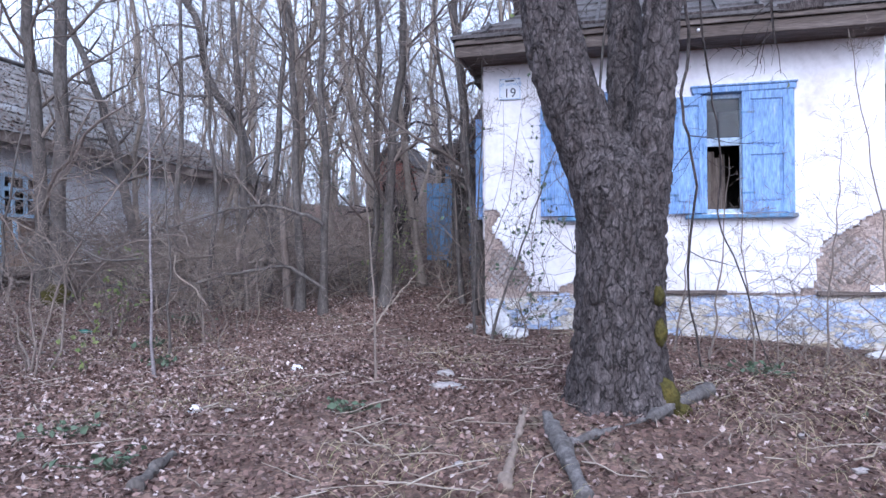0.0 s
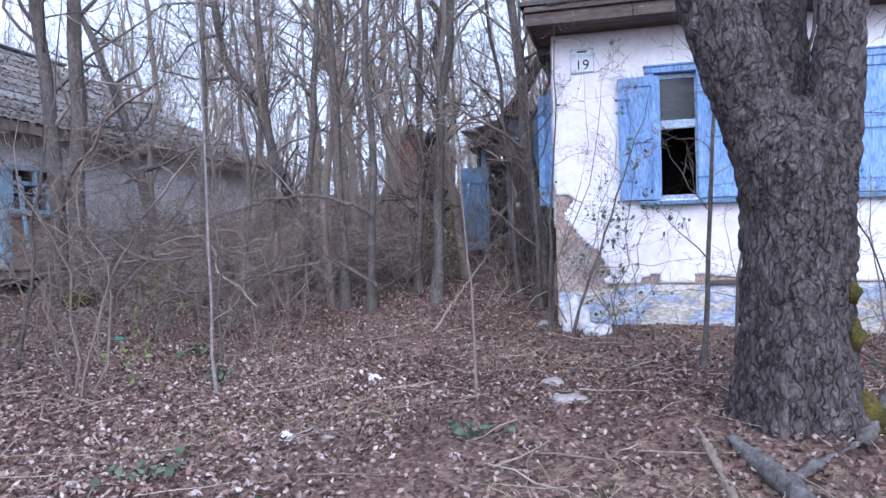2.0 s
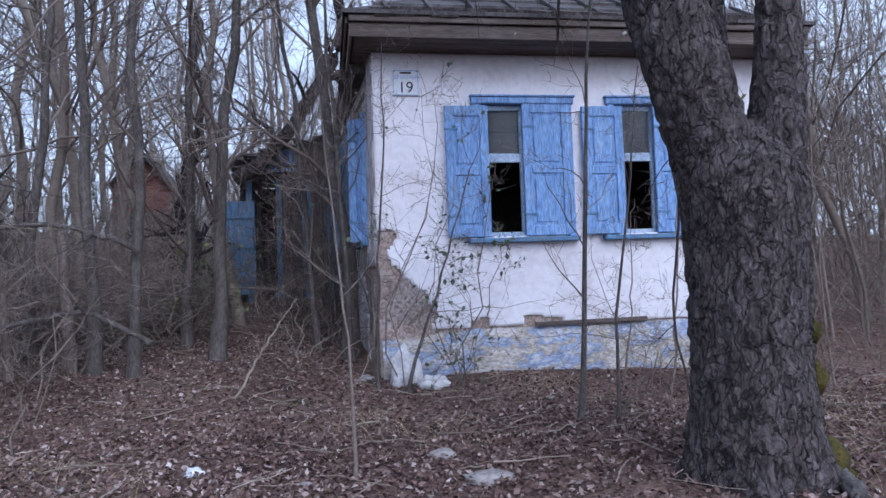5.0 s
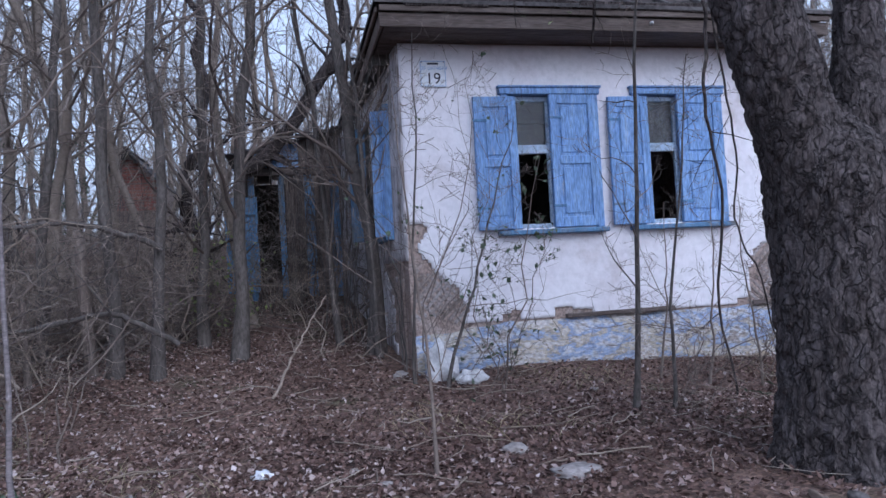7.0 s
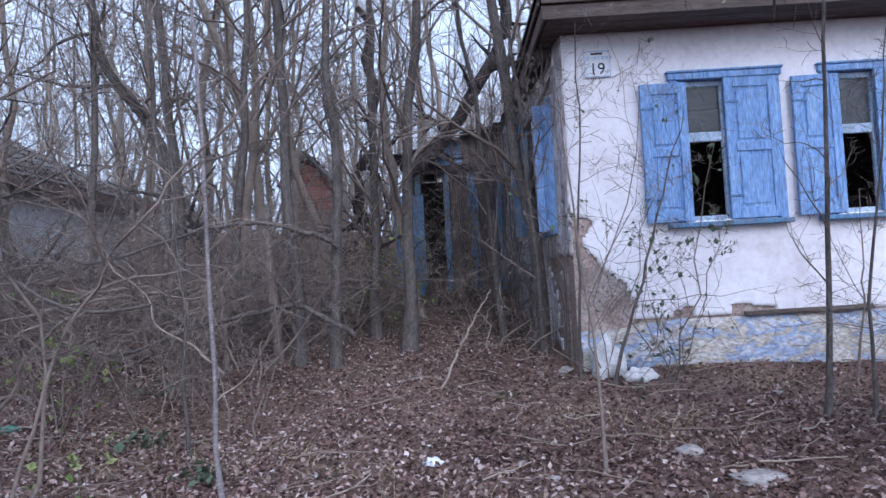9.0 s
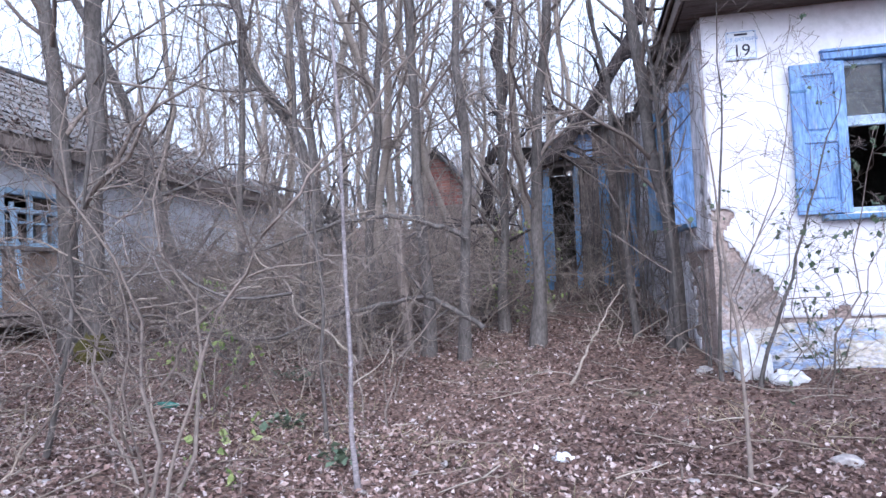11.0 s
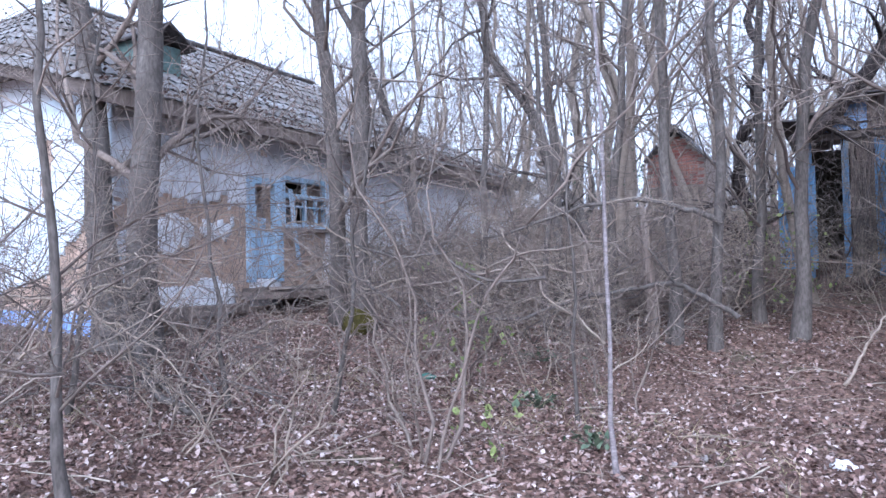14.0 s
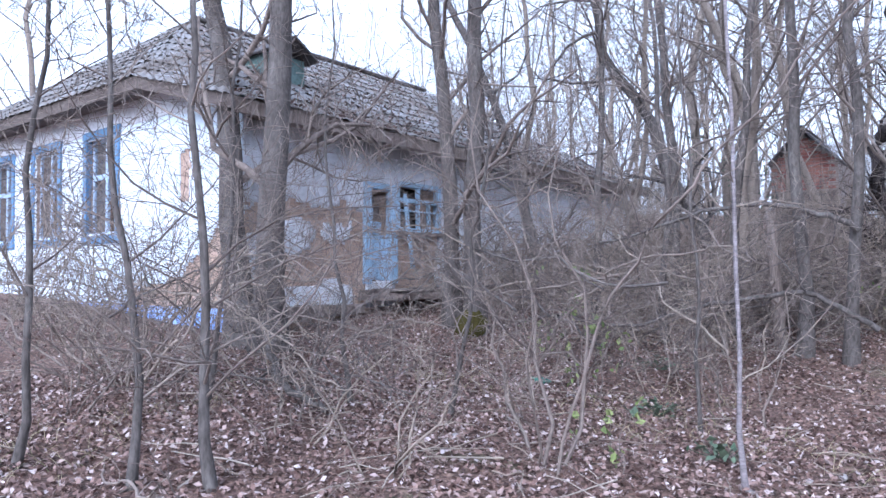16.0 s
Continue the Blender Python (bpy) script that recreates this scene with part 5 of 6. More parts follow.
# ---- single young trees near the walk ----
def build_named_trees():
    rows = [
        # x, y, lean, height, radius, seed, bend, limbs
        (-9.55, 6.12, (-0.20, -0.02), 9.0, 0.150, 101, (0.012, 0.0), 11),
        (-9.02, 6.05, (0.03, -0.01), 10.0, 0.150, 102, (0, 0), 11),
        (-8.50, 8.42, (0.02, -0.02), 10.0, 0.104, 103, (0, 0), 10),
        (-7.98, 8.20, (0.0, -0.02), 11.0, 0.112, 104, (0, 0), 10),
        (-4.70, 9.05, (-0.065, -0.05), 8.5, 0.062, 105, (0, 0), 9),
        (-4.30, 8.95, (0.016, -0.03), 8.0, 0.055, 106, (0.0, 0), 9),
        (-3.58, 9.42, (0.085, -0.02), 9.0, 0.072, 107, (0, 0), 9),
        (-2.16, 9.28, (-0.10, -0.03), 9.0, 0.078, 108, (0.02, 0), 12),
        (-2.15, 9.05, (-0.05, 0.0), 6.0, 0.030, 109, (0, 0), 10),
        (-5.55, 9.6, (0.05, 0.02), 8.0, 0.055, 110, (0, 0), 9),
        (-6.4, 10.4, (-0.06, 0.02), 9.0, 0.070, 111, (0, 0), 9),
        (-7.1, 9.5, (0.05, 0.0), 7.5, 0.050, 112, (0, 0), 9),
        (-6.0, 8.9, (-0.04, 0.0), 6.5, 0.036, 113, (0, 0), 9),
        (-4.0, 10.1, (0.03, 0.0), 8.0, 0.058, 114, (0, 0), 9),
        (-2.5, 9.75, (-0.05, 0.0), 7.5, 0.036, 115, (0, 0), 10),
    ]
    for x, y, lean, h, r, seed, bend, limbs in rows:
        bare_tree("young_tree", "slender leafless tree with grey-brown bark in the leaf litter", seed, (x, y), lean, h, r, limbs + 4, 7, 6, 0.12, 0.6, 0.25, bend=bend, wander=0.07, limb_len=0.26)
    # mossy foot of the pair by the path
    bm = bmesh.new()
    bmesh.ops.create_icosphere(bm, subdivisions=3, radius=1.0)
    z = rough_z(-8.0, 8.1)
    for v in bm.verts:
        v.co *= 1 + 0.3 * noise.noise(v.co * 2.0)
        v.co = Vector((-8.0 + v.co.x * 0.2, 8.12 + v.co.y * 0.15, z + 0.1 + v.co.z * 0.22))
    tagged(part("moss_cushion", bm, M_MOSS, None, "", True), "dark olive moss cushion at the foot of a tree", "moss")
    # saplings close to the walker
    sap = dict(group="saplings", category="sapling", sides=7)
    bare_tree("sapling", "thin silvery sapling standing alone in the leaves", 201, (-4.27, 5.42), (-0.012, -0.03), 5.2, 0.0135, 12, 4, 2, 0.12, 0.75, 0.25, M_TWIG_SILVER, M_TWIG_PALE, wander=0.03, limb_len=0.10, **sap)
    bare_tree("sapling", "grey forked sapling with bare crooked twigs", 202, (-6.30, 3.62), (-0.05, -0.04), 4.2, 0.027, 16, 9, 6, 0.12, 0.66, 0.12, wander=0.09, limb_len=0.42, **sap)
    bare_tree("sapling", "grey leaning sapling with bare crooked twigs", 203, (-6.62, 3.36), (-0.06, -0.05), 3.8, 0.023, 16, 9, 6, 0.12, 0.66, 0.12, wander=0.09, limb_len=0.42, **sap)
    bare_tree("sapling", "grey sapling with bare crooked twigs", 204, (-7.35, 3.1), (0.05, 0.02), 4.2, 0.022, 16, 9, 6, 0.12, 0.66, 0.12, wander=0.09, limb_len=0.42, **sap)
    bare_tree("sapling", "grey sapling with long crooked side shoots", 210, (-7.75, 4.5), (0.06, 0.02), 4.4, 0.020, 16, 9, 6, 0.1, 0.7, 0.08, wander=0.1, limb_len=0.45, **sap)
    bare_tree("sapling", "grey sapling with long crooked side shoots", 211, (-7.0, 5.25), (-0.10, 0.0), 3.6, 0.018, 15, 8, 6, 0.1, 0.7, 0.08, wander=0.12, limb_len=0.5, **sap)
    bare_tree("sapling", "grey sapling with long crooked side shoots", 212, (-6.3, 5.5), (0.10, 0.02), 3.4, 0.017, 14, 8, 6, 0.1, 0.7, 0.08, wander=0.12, limb_len=0.5, **sap)
    bare_tree("sapling", "thin grey sapling with long side shoots", 213, (-4.81, 6.35), (-0.02, 0.0), 4.0, 0.013, 12, 6, 4, 0.2, 0.7, 0.15, wander=0.08, limb_len=0.3, **sap)
    bare_tree("sapling", "thin brown sapling with few twigs", 205, (-2.27, 5.65), (-0.05, -0.03), 2.2, 0.011, 7, 4, 3, 0.25, 0.6, 0.2, M_TWIG, M_TWIG, wander=0.06, limb_len=0.35, **sap)
    bare_tree("sapling", "thin sapling before the white wall", 206, (-0.60, 6.55), (0.07, -0.01), 4.2, 0.022, 9, 4, 3, 0.14, 0.65, 0.2, wander=0.04, limb_len=0.2, **sap)
    bare_tree("sapling", "thin dark sapling before the white wall", 207, (-0.38, 6.4), (0.10, 0.0), 2.6, 0.014, 9, 5, 4, 0.14, 0.65, 0.25, wander=0.07, limb_len=0.35, **sap)
    bare_tree("sapling", "thin dark sapling leaning along the white wall", 208, (-1.72, 7.85), (0.32, 0.04), 2.4, 0.016, 9, 5, 4, 0.2, 0.7, 0.1, wander=0.09, limb_len=0.4, **sap)
    bare_tree("sapling", "thin sapling by the wall corner", 209, (-1.95, 8.1), (0.05, 0.0), 3.2, 0.016, 9, 5, 4, 0.2, 0.7, 0.1, wander=0.07, limb_len=0.3, **sap)
    for k, (x, y, h, lx) in enumerate(((0.55, 7.4, 2.0, 0.1), (0.95, 7.2, 1.7, -0.05), (1.6, 7.5, 2.2, 0.06), (2.2, 7.4, 3.2, -0.12), (0.25, 7.7, 1.6, 0.12), (2.6, 7.2, 2.4, 0.05))):
        bare_tree("sapling", "thin bare shoot against the white wall", 220 + k, (x, y), (lx, 0), h, 0.011, 8, 5, 3, 0.2, 0.65, 0.2, M_TWIG, M_TWIG, wander=0.09, limb_len=0.38, **sap)
    shrub("budding_shrub", "thin shrub with small opening buds", 230, (-1.05, 8.0), 3, 1.35, 0.007, 0.12, 8, 4, M_TWIG, leaves=90, leaf_mat=M_IVY)
    shrub("budding_shrub", "thin shrub with small opening buds", 231, (-1.62, 8.05), 3, 2.6, 0.007, 0.1, 8, 4, M_TWIG, leaves=70, leaf_mat=M_IVY)
    shrub("budding_shrub", "tall thin shrub with small opening buds", 236, (-1.35, 7.6), 3, 1.9, 0.008, 0.35, 9, 5, M_TWIG, leaves=120, leaf_mat=M_IVY, lean=(0.15, 0.0))
    shrub("budding_shrub", "low shrub with fresh green leaves", 232, (-5.75, 6.6), 4, 0.8, 0.006, 0.3, 6, 4, M_TWIG, leaves=90)
    shrub("budding_shrub", "low shrub with fresh green leaves", 233, (-6.6, 7.6), 4, 0.9, 0.006, 0.3, 6, 4, M_TWIG, leaves=110)
    shrub("budding_shrub", "low shrub with fresh green leaves", 234, (-3.9, 10.6), 7, 1.3, 0.008, 0.35, 7, 5, M_TWIG, leaves=260)
    shrub("budding_shrub", "low shrub with fresh green leaves", 235, (-5.0, 5.3), 3, 0.5, 0.004, 0.3, 5, 3, M_TWIG, leaves=60)
    shrub("leafy_shrub", "dull green leafy bush deep in the wood", 237, (-6.6, 14.0), 6, 2.9, 0.012, 0.16, 8, 6, M_TWIG, leaves=700, leaf_mat=M_IVY)
    shrub("twiggy_shrub", "bare dark twiggy shrub", 240, (-5.28, 5.15), 4, 2.1, 0.012, 0.35, 8, 5, M_TWIG)
    for k, (x, y, hgt) in enumerate(((-7.0, 4.6, 1.7), (-7.8, 5.1, 1.9), (-6.5, 5.4, 1.5), (-8.5, 4.4, 2.0), (-7.4, 6.1, 1.6), (-5.9, 5.9, 1.4), (-9.3, 4.9, 1.9), (-6.6, 4.3, 1.3), (-8.2, 3.7, 2.0), (-5.4, 7.2, 1.6), (-6.1, 7.0, 1.7))):
        shrub("twiggy_shrub", "bare pale twiggy shrub with crooked arching stems", 250 + k, (x, y), 4, hgt, 0.008, 0.75, 7, 4, M_TWIG_PALE if k % 2 else M_TWIG, droop=0.55)
    rk = random.Random(17)
    for k in range(12):
        x, y = rk.uniform(-8.2, -4.6), rk.uniform(6.4, 9.2)
        shrub("twiggy_shrub", "fine bare grey-brown shrub with crooked twigs", 270 + k, (x, y), 2, rk.uniform(1.3, 2.3), 0.009, 0.5, 8, 5, M_TWIG if k % 3 else M_TWIG_PALE, droop=0.2)
    shrub("twiggy_shrub", "bare pale twiggy shrub", 241, (-5.9, 4.4), 4, 1.7, 0.010, 0.5, 8, 5, M_TWIG_PALE, droop=0.5)


build_named_trees()


# ---- arching dead boughs, posts, fallen timber ----
def bough(name, label, pts, r0, r1, mat, seed, twigs=10, category="branch", sway=1.0):
    rng = np.random.default_rng(seed)
    P = np.array([pts], float)
    x, y, z = pts[0]
    top = thing(name, x, y, z, label, category)
    n = 26
    t = np.linspace(0, len(pts) - 1, n)
    a = np.concatenate([2 * P[0, :1] - P[0, 1:2], P[0], 2 * P[0, -1:] - P[0, -2:-1]])
    i = np.minimum(t.astype(int), len(pts) - 2)
    f = (t - i)[:, None]
    P = (0.5 * (2 * a[i + 1] + (a[i + 2] - a[i]) * f + (2 * a[i] - 5 * a[i + 1] + 4 * a[i + 2] - a[i + 3]) * f**2 + (3 * a[i + 1] - a[i] - 3 * a[i + 2] + a[i + 3]) * f**3))[None]
    long = np.linalg.norm(np.diff(P[0], axis=0), axis=1).sum()
    for wave in (1.3, 3.1, 6.2):
        P[0] += sway * long * rng.normal(0, 0.018, 3) / wave ** 0.5 * np.sin(np.linspace(0, wave * 2 * np.pi, n) + rng.uniform(0, 6))[:, None] * np.linspace(0.15, 1, n)[:, None]
    P = P + rng.normal(size=P.shape) * 0.006
    R = np.linspace(r0, r1, n)[None]
    P1, R1 = sprout(rng, P, R, twigs, 0.1, 0.22, 0.5, 0.65, 0.0, 5, wander=0.3)
    P2, R2 = sprout(rng, P1, R1, 4, 0.1, 0.5, 0.6, 0.6, 0.0, 3, wander=0.3)
    finish("stem", array_mesh("stem", *tubes([(P, R, 8)])), mat, top, smooth=True)
    tagged(finish("tangle", array_mesh("tangle", *tubes([(P1, np.maximum(R1, 0.002), 3), (P2, np.maximum(R2, 0.0019), 3)])), mat, top, smooth=True), kind="stuff")
    return top


def gz(x, y, h):
    return (x, y, rough_z(x, y) + h)


bough("arching_bough", "dead bough arching between young trunks", [gz(-4.15, 8.7, 1.25), gz(-4.5, 8.7, 1.45), gz(-5.0, 8.6, 1.5), gz(-5.6, 8.3, 1.35), gz(-6.3, 8.0, 1.2)], 0.03, 0.012, M_BARK_YOUNG, 301)
bough("arching_bough", "dead bough arching low over the leaves", [gz(-4.0, 8.4, 0.45), gz(-4.6, 8.3, 0.72), gz(-5.3, 8.1, 0.66), gz(-6.2, 7.7, 0.4), gz(-7.0, 7.4, 0.3)], 0.026, 0.01, M_BARK_YOUNG, 302)
bough("fallen_bough", "pale dead bough leaning over the leaves", [gz(-3.2, 7.9, 0.02), gz(-3.0, 8.2, 0.35), gz(-2.7, 8.6, 0.75)], 0.014, 0.005, M_TWIG_PALE, 303, 6)
bough("fallen_bough", "dead bough lying over the slope", [gz(-8.9, 5.6, 0.55), gz(-8.2, 5.4, 0.35), gz(-7.5, 5.0, 0.12), gz(-6.9, 4.9, 0.03)], 0.045, 0.02, M_BARK_YOUNG, 304, 8)
bough("fallen_bough", "thin dead bough lying on the leaves", [gz(-5.2, 3.3, 0.25), gz(-5.9, 3.1, 0.22), gz(-6.6, 3.2, 0.14)], 0.011, 0.005, M_TWIG, 305, 6)
bough("dead_tree", "dark dead trunk slumped on the shed roof", [(-3.75, 12.72, 3.0), (-3.3, 12.68, 3.28), (-2.98, 12.6, 3.62), (-2.62, 12.5, 4.15), (-2.3, 12.4, 4.7), (-2.05, 12.3, 5.6), (-2.1, 12.2, 6.6)], 0.12, 0.08, M_BARK, 306, 16, "tree")
bough("dead_tree", "crooked dark trunk beside the shed", [gz(-4.35, 12.0, -0.1), gz(-4.25, 12.0, 0.9), gz(-4.4, 12.1, 1.9), gz(-4.1, 12.2, 3.0), gz(-4.3, 12.2, 4.6)], 0.10, 0.05, M_BARK, 307, 16, "tree")
bough("tilted_stem", "leafless stem tilting across the thicket", [gz(-8.2, 10.2, 0), gz(-8.6, 10.2, 1.6), gz(-9.3, 10.3, 3.2), gz(-10.4, 10.4, 5.4)], 0.085, 0.05, M_BARK_YOUNG, 308, 18, "trunk")
bough("tilted_stem", "leafless stem tilting across the thicket", [gz(-6.3, 11.6, 0), gz(-6.9, 11.6, 1.8), gz(-7.9, 11.7, 3.8), gz(-9.4, 11.8, 6.0)], 0.10, 0.06, M_BARK_YOUNG, 309, 18, "trunk")


bough("leaning_shoot", "long thin dark shoot leaning across the clearing", [gz(-5.14, 4.95, 0.0), (-4.86, 4.97, 1.07), (-4.54, 4.97, 1.60), (-4.11, 4.97, 2.07), (-3.70, 4.97, 2.48), (-3.1, 5.0, 3.1)], 0.010, 0.004, M_TWIG, 312, 9, "shoot")


def build_posts():
    for x, y, h, r, mat, label, tilt in ((-4.92, 9.12, 1.42, 0.055, M_WOOD_V, "split reddish grey fence post", -3), (-5.62, 8.9, 0.95, 0.04, M_WOOD_V, "short grey broken fence post", 3), (-5.35, 8.75, 0.8, 0.035, M_WOOD_V, "short grey broken fence post", -2)):
        z = rough_z(x, y) - 0.06
        post = thing("fence_post", x, y, z, label, "post", "old fence posts")
        bm = bmesh.new()
        rings = []
        for k in range(8):
            rr = r * (1.1 - 0.03 * k)
            ring = []
            for s in range(9):
                a = 2 * math.pi * s / 9
                w = rr * (1 + 0.18 * noise.noise((math.cos(a) * 2 + x * 9, math.sin(a) * 2, k * 0.5)))
                top = (0.10 * math.sin(a * 1.5 + x) if k == 7 else 0)
                ring.append(bm.verts.new((x + w * math.cos(a) + math.tan(radians(tilt)) * h * k / 7, y + w * math.sin(a), z + h * k / 7 + top)))
            rings.append(ring)
        for a, b in zip(rings, rings[1:]):
            for s in range(9):
                bm.faces.new([a[s], a[(s + 1) % 9], b[(s + 1) % 9], b[s]])
        bm.faces.new(rings[-1])
        part("stake", bm, mat, post, "", True)


for k in range(46):
    rk = random.Random(700 + k)
    x, y, a = rk.uniform(-9.0, -4.2), rk.uniform(5.6, 10.4), rk.uniform(-0.7, 0.7) + (math.pi if rk.random() < 0.5 else 0)
    if k % 5 == 0:
        x, y = rk.uniform(-8.6, -6.6), rk.uniform(3.6, 5.6)
    ln, h0, h1, h2 = rk.uniform(1.4, 3.0), rk.uniform(0.0, 1.1), rk.uniform(0.4, 1.9), rk.uniform(0.05, 1.9)
    q = [gz(x + math.cos(a) * ln * s, y + math.sin(a) * ln * s * 0.6, h0 * (1 - s) ** 2 + 2 * h1 * s * (1 - s) + h2 * s * s) for s in (0, 0.25, 0.5, 0.75, 1)]
    q = [p for p in q if not inside_house(p[0] - 0.3, p[1]) and p[0] < -3.6]
    if len(q) == 5:
        bough("arching_bough", "thin dead bough arching through the thicket", q, rk.uniform(0.006, 0.013), 0.003, (M_TWIG_PALE, M_TWIG, M_BARK_YOUNG)[k % 3], 720 + k, 9, sway=2.2)
bough("creeper_stem", "dark rope-like creeper hanging before the white wall", [(0.30, 6.8, 3.9), (0.36, 6.78, 3.2), (0.28, 6.8, 2.6), (0.40, 6.82, 1.9), (0.34, 6.8, 1.2), gz(0.46, 6.85, 0.0)], 0.016, 0.009, M_BARK, 310, 8, "creeper")
bough("creeper_stem", "thin dark creeper hanging before the white wall", [(0.45, 6.9, 3.8), (0.52, 6.88, 3.0), (0.62, 6.9, 2.2), (0.60, 6.92, 1.6), (0.85, 6.95, 1.0), gz(1.05, 7.0, 0.0)], 0.010, 0.006, M_BARK, 311, 8, "creeper")
build_posts()


def build_log(name, label, a, b, r, seed, mat):
    (x0, y0, h0), (x1, y1, h1) = a, b
    p0, p1 = np.array(gz(x0, y0, h0)), np.array(gz(x1, y1, h1))
    log = thing(name, *p0, label, "log")
    mid = (p0 + p1) / 2 + np.array([0, 0, 0.01])
    V, F = flaky_tube([p0, mid, p1], [r, r * 1.02, r * 0.85], 28, 46, seed, 0.012)
    ring = 28
    V += [p0, p1]
    n = len(V)
    F4 = [f for f in F]
    me = bpy.data.meshes.new("stem")
    caps = [(n - 2, (s + 1) % ring, s) for s in range(ring)] + [(n - 1, 45 * ring + s, 45 * ring + (s + 1) % ring) for s in range(ring)]
    me.from_pydata([tuple(v) for v in V], [], F4 + caps)
    finish("stem", me, mat, log, "", True)
    return log


build_log("fallen_log", "grey bark-shedding log lying in the leaves", (-0.68, 4.45, 0.03), (-0.36, 3.30, 0.03), 0.042, 3, M_LOG)
build_log("fallen_log", "broken pale branch lying by the tree", (-0.82, 4.52, 0.05), (-0.74, 3.35, 0.02), 0.026, 5, M_TWIG_PALE)
build_log("fallen_log", "grey fallen branch lying by the roots", (0.36, 5.35, 0.05), (-0.05, 4.48, 0.04), 0.036, 8, M_LOG)
build_log("fallen_log", "thin grey branch lying by the roots", (-0.04, 4.50, 0.04), (-0.55, 3.9, 0.02), 0.018, 9, M_LOG)
build_log("fallen_log", "short dark stick half sunk in leaves", (-2.70, 3.55, 0.03), (-2.55, 3.05, 0.02), 0.028, 12, M_BARK_YOUNG)


def build_lump(name, label, category, x, y, sx, sy, sz, mat, seed, lift=0.0, edgy=0.35, group=""):
    z = rough_z(x, y) + lift
    top = thing(name, x, y, z, label, category, group)
    bm = bmesh.new()
    bmesh.ops.create_icosphere(bm, subdivisions=3, radius=1.0)
    for v in bm.verts:
        c = v.co.copy()
        q = Vector((round(c.x * 2.2) / 2.2, round(c.y * 2.2) / 2.2, round(c.z * 2.2) / 2.2))
        c = c.lerp(q, 0.35) * (1 + edgy * noise.noise(c * 1.6 + Vector((seed, 0, 0))) + 0.12 * noise.noise(c * 5 + Vector((0, seed, 0))))
        v.co = Vector((x + c.x * sx, y + c.y * sy, z + c.z * sz + sz * 0.55))
    part("body", bm, mat, top, "", True)


build_lump("plaster_lump", "big white lump of fallen plaster by the corner", "rubble", -1.70, 8.17, 0.15, 0.12, 0.20, M_CHALK, 1, 0.02, 0.55, group="fallen plaster")
build_lump("plaster_lump", "white block of fallen plaster by the corner", "rubble", -1.46, 7.98, 0.12, 0.09, 0.08, M_CHALK, 2, 0.0, 0.6, group="fallen plaster")
build_lump("plaster_lump", "small white bit of fallen plaster", "rubble", -1.36, 8.05, 0.05, 0.05, 0.05, M_CHALK, 3, group="fallen plaster")
build_lump("plaster_lump", "small grey bit of fallen plaster", "rubble", -2.05, 8.35, 0.07, 0.05, 0.04, M_STONE, 4, group="fallen plaster")
build_lump("plaster_lump", "broken white rubble at the plinth foot", "rubble", 2.35, 8.05, 0.22, 0.1, 0.05, M_CHALK, 5, group="fallen plaster")
build_lump("flat_stone", "flat pale stone half buried in leaves", "stone", -1.56, 5.36, 0.15, 0.09, 0.03, M_STONE, 6, group="stones")
build_lump("flat_stone", "small pale stone half buried in leaves", "stone", -1.72, 5.92, 0.075, 0.06, 0.035, M_STONE, 7, group="stones")
build_lump("paper_scrap", "crumpled white paper on the leaves", "litter", -3.22, 6.08, 0.055, 0.04, 0.03, M_PAPER, 8, edgy=0.7, group="scraps of litter")
build_lump("paper_scrap", "crumpled white paper on the leaves", "litter", -3.2, 4.48, 0.05, 0.04, 0.03, M_PAPER, 9, edgy=0.7, group="scraps of litter")
build_lump("glass_bottle", "dirty green glass bottle in the leaves", "bottle", -6.35, 6.85, 0.11, 0.04, 0.035, M_PLASTIC, 10, edgy=0.1)
for k in range(14):
    rr = random.Random(60 + k)
    x, y = rr.uniform(-6.5, 1.5), rr.uniform(3.2, 7.6)
    build_lump("chalk_crumb", "small pale crumb of plaster among leaves", "rubble", x, y, rr.uniform(0.02, 0.04), rr.uniform(0.015, 0.03), 0.014, M_STONE, 20 + k, 0.01, 0.5, "crumbs of plaster")


# ---- low green plants in the leaves ----
def build_herbs():
    rng = np.random.default_rng(77)
    for k, (x, y, r, n) in enumerate(((-2.05, 4.55, 0.17, 26), (-3.6, 3.7, 0.2, 26), (-4.55, 5.9, 0.2, 30), (-5.2, 6.6, 0.25, 34), (0.9, 6.6, 0.3, 40), (-2.9, 3.3, 0.22, 24), (1.6, 5.0, 0.3, 30), (-5.7, 7.9, 0.3, 30))):
        z = rough_z(x, y)
        top = thing("green_herb", x, y, z, "low green herb growing through dead leaves", "plant", "low green herbs")
        c = np.column_stack([x + rng.normal(0, r / 2, n), y + rng.normal(0, r / 2, n), z + rng.uniform(0.03, 0.1, n)])
        finish("foliage", leaf_blades(rng, c, 0.02, 0.045, 0.5), M_IVY, top)
        s = np.linspace(0, 1, 3)[:, None]
        P = np.stack([np.array([x, y, z]) * (1 - s) + q * s for q in c])
        finish("stalk", array_mesh("stalk", *tubes([(P, np.full((n, 3), 0.002), 3)])), M_IVY, top)


build_herbs()


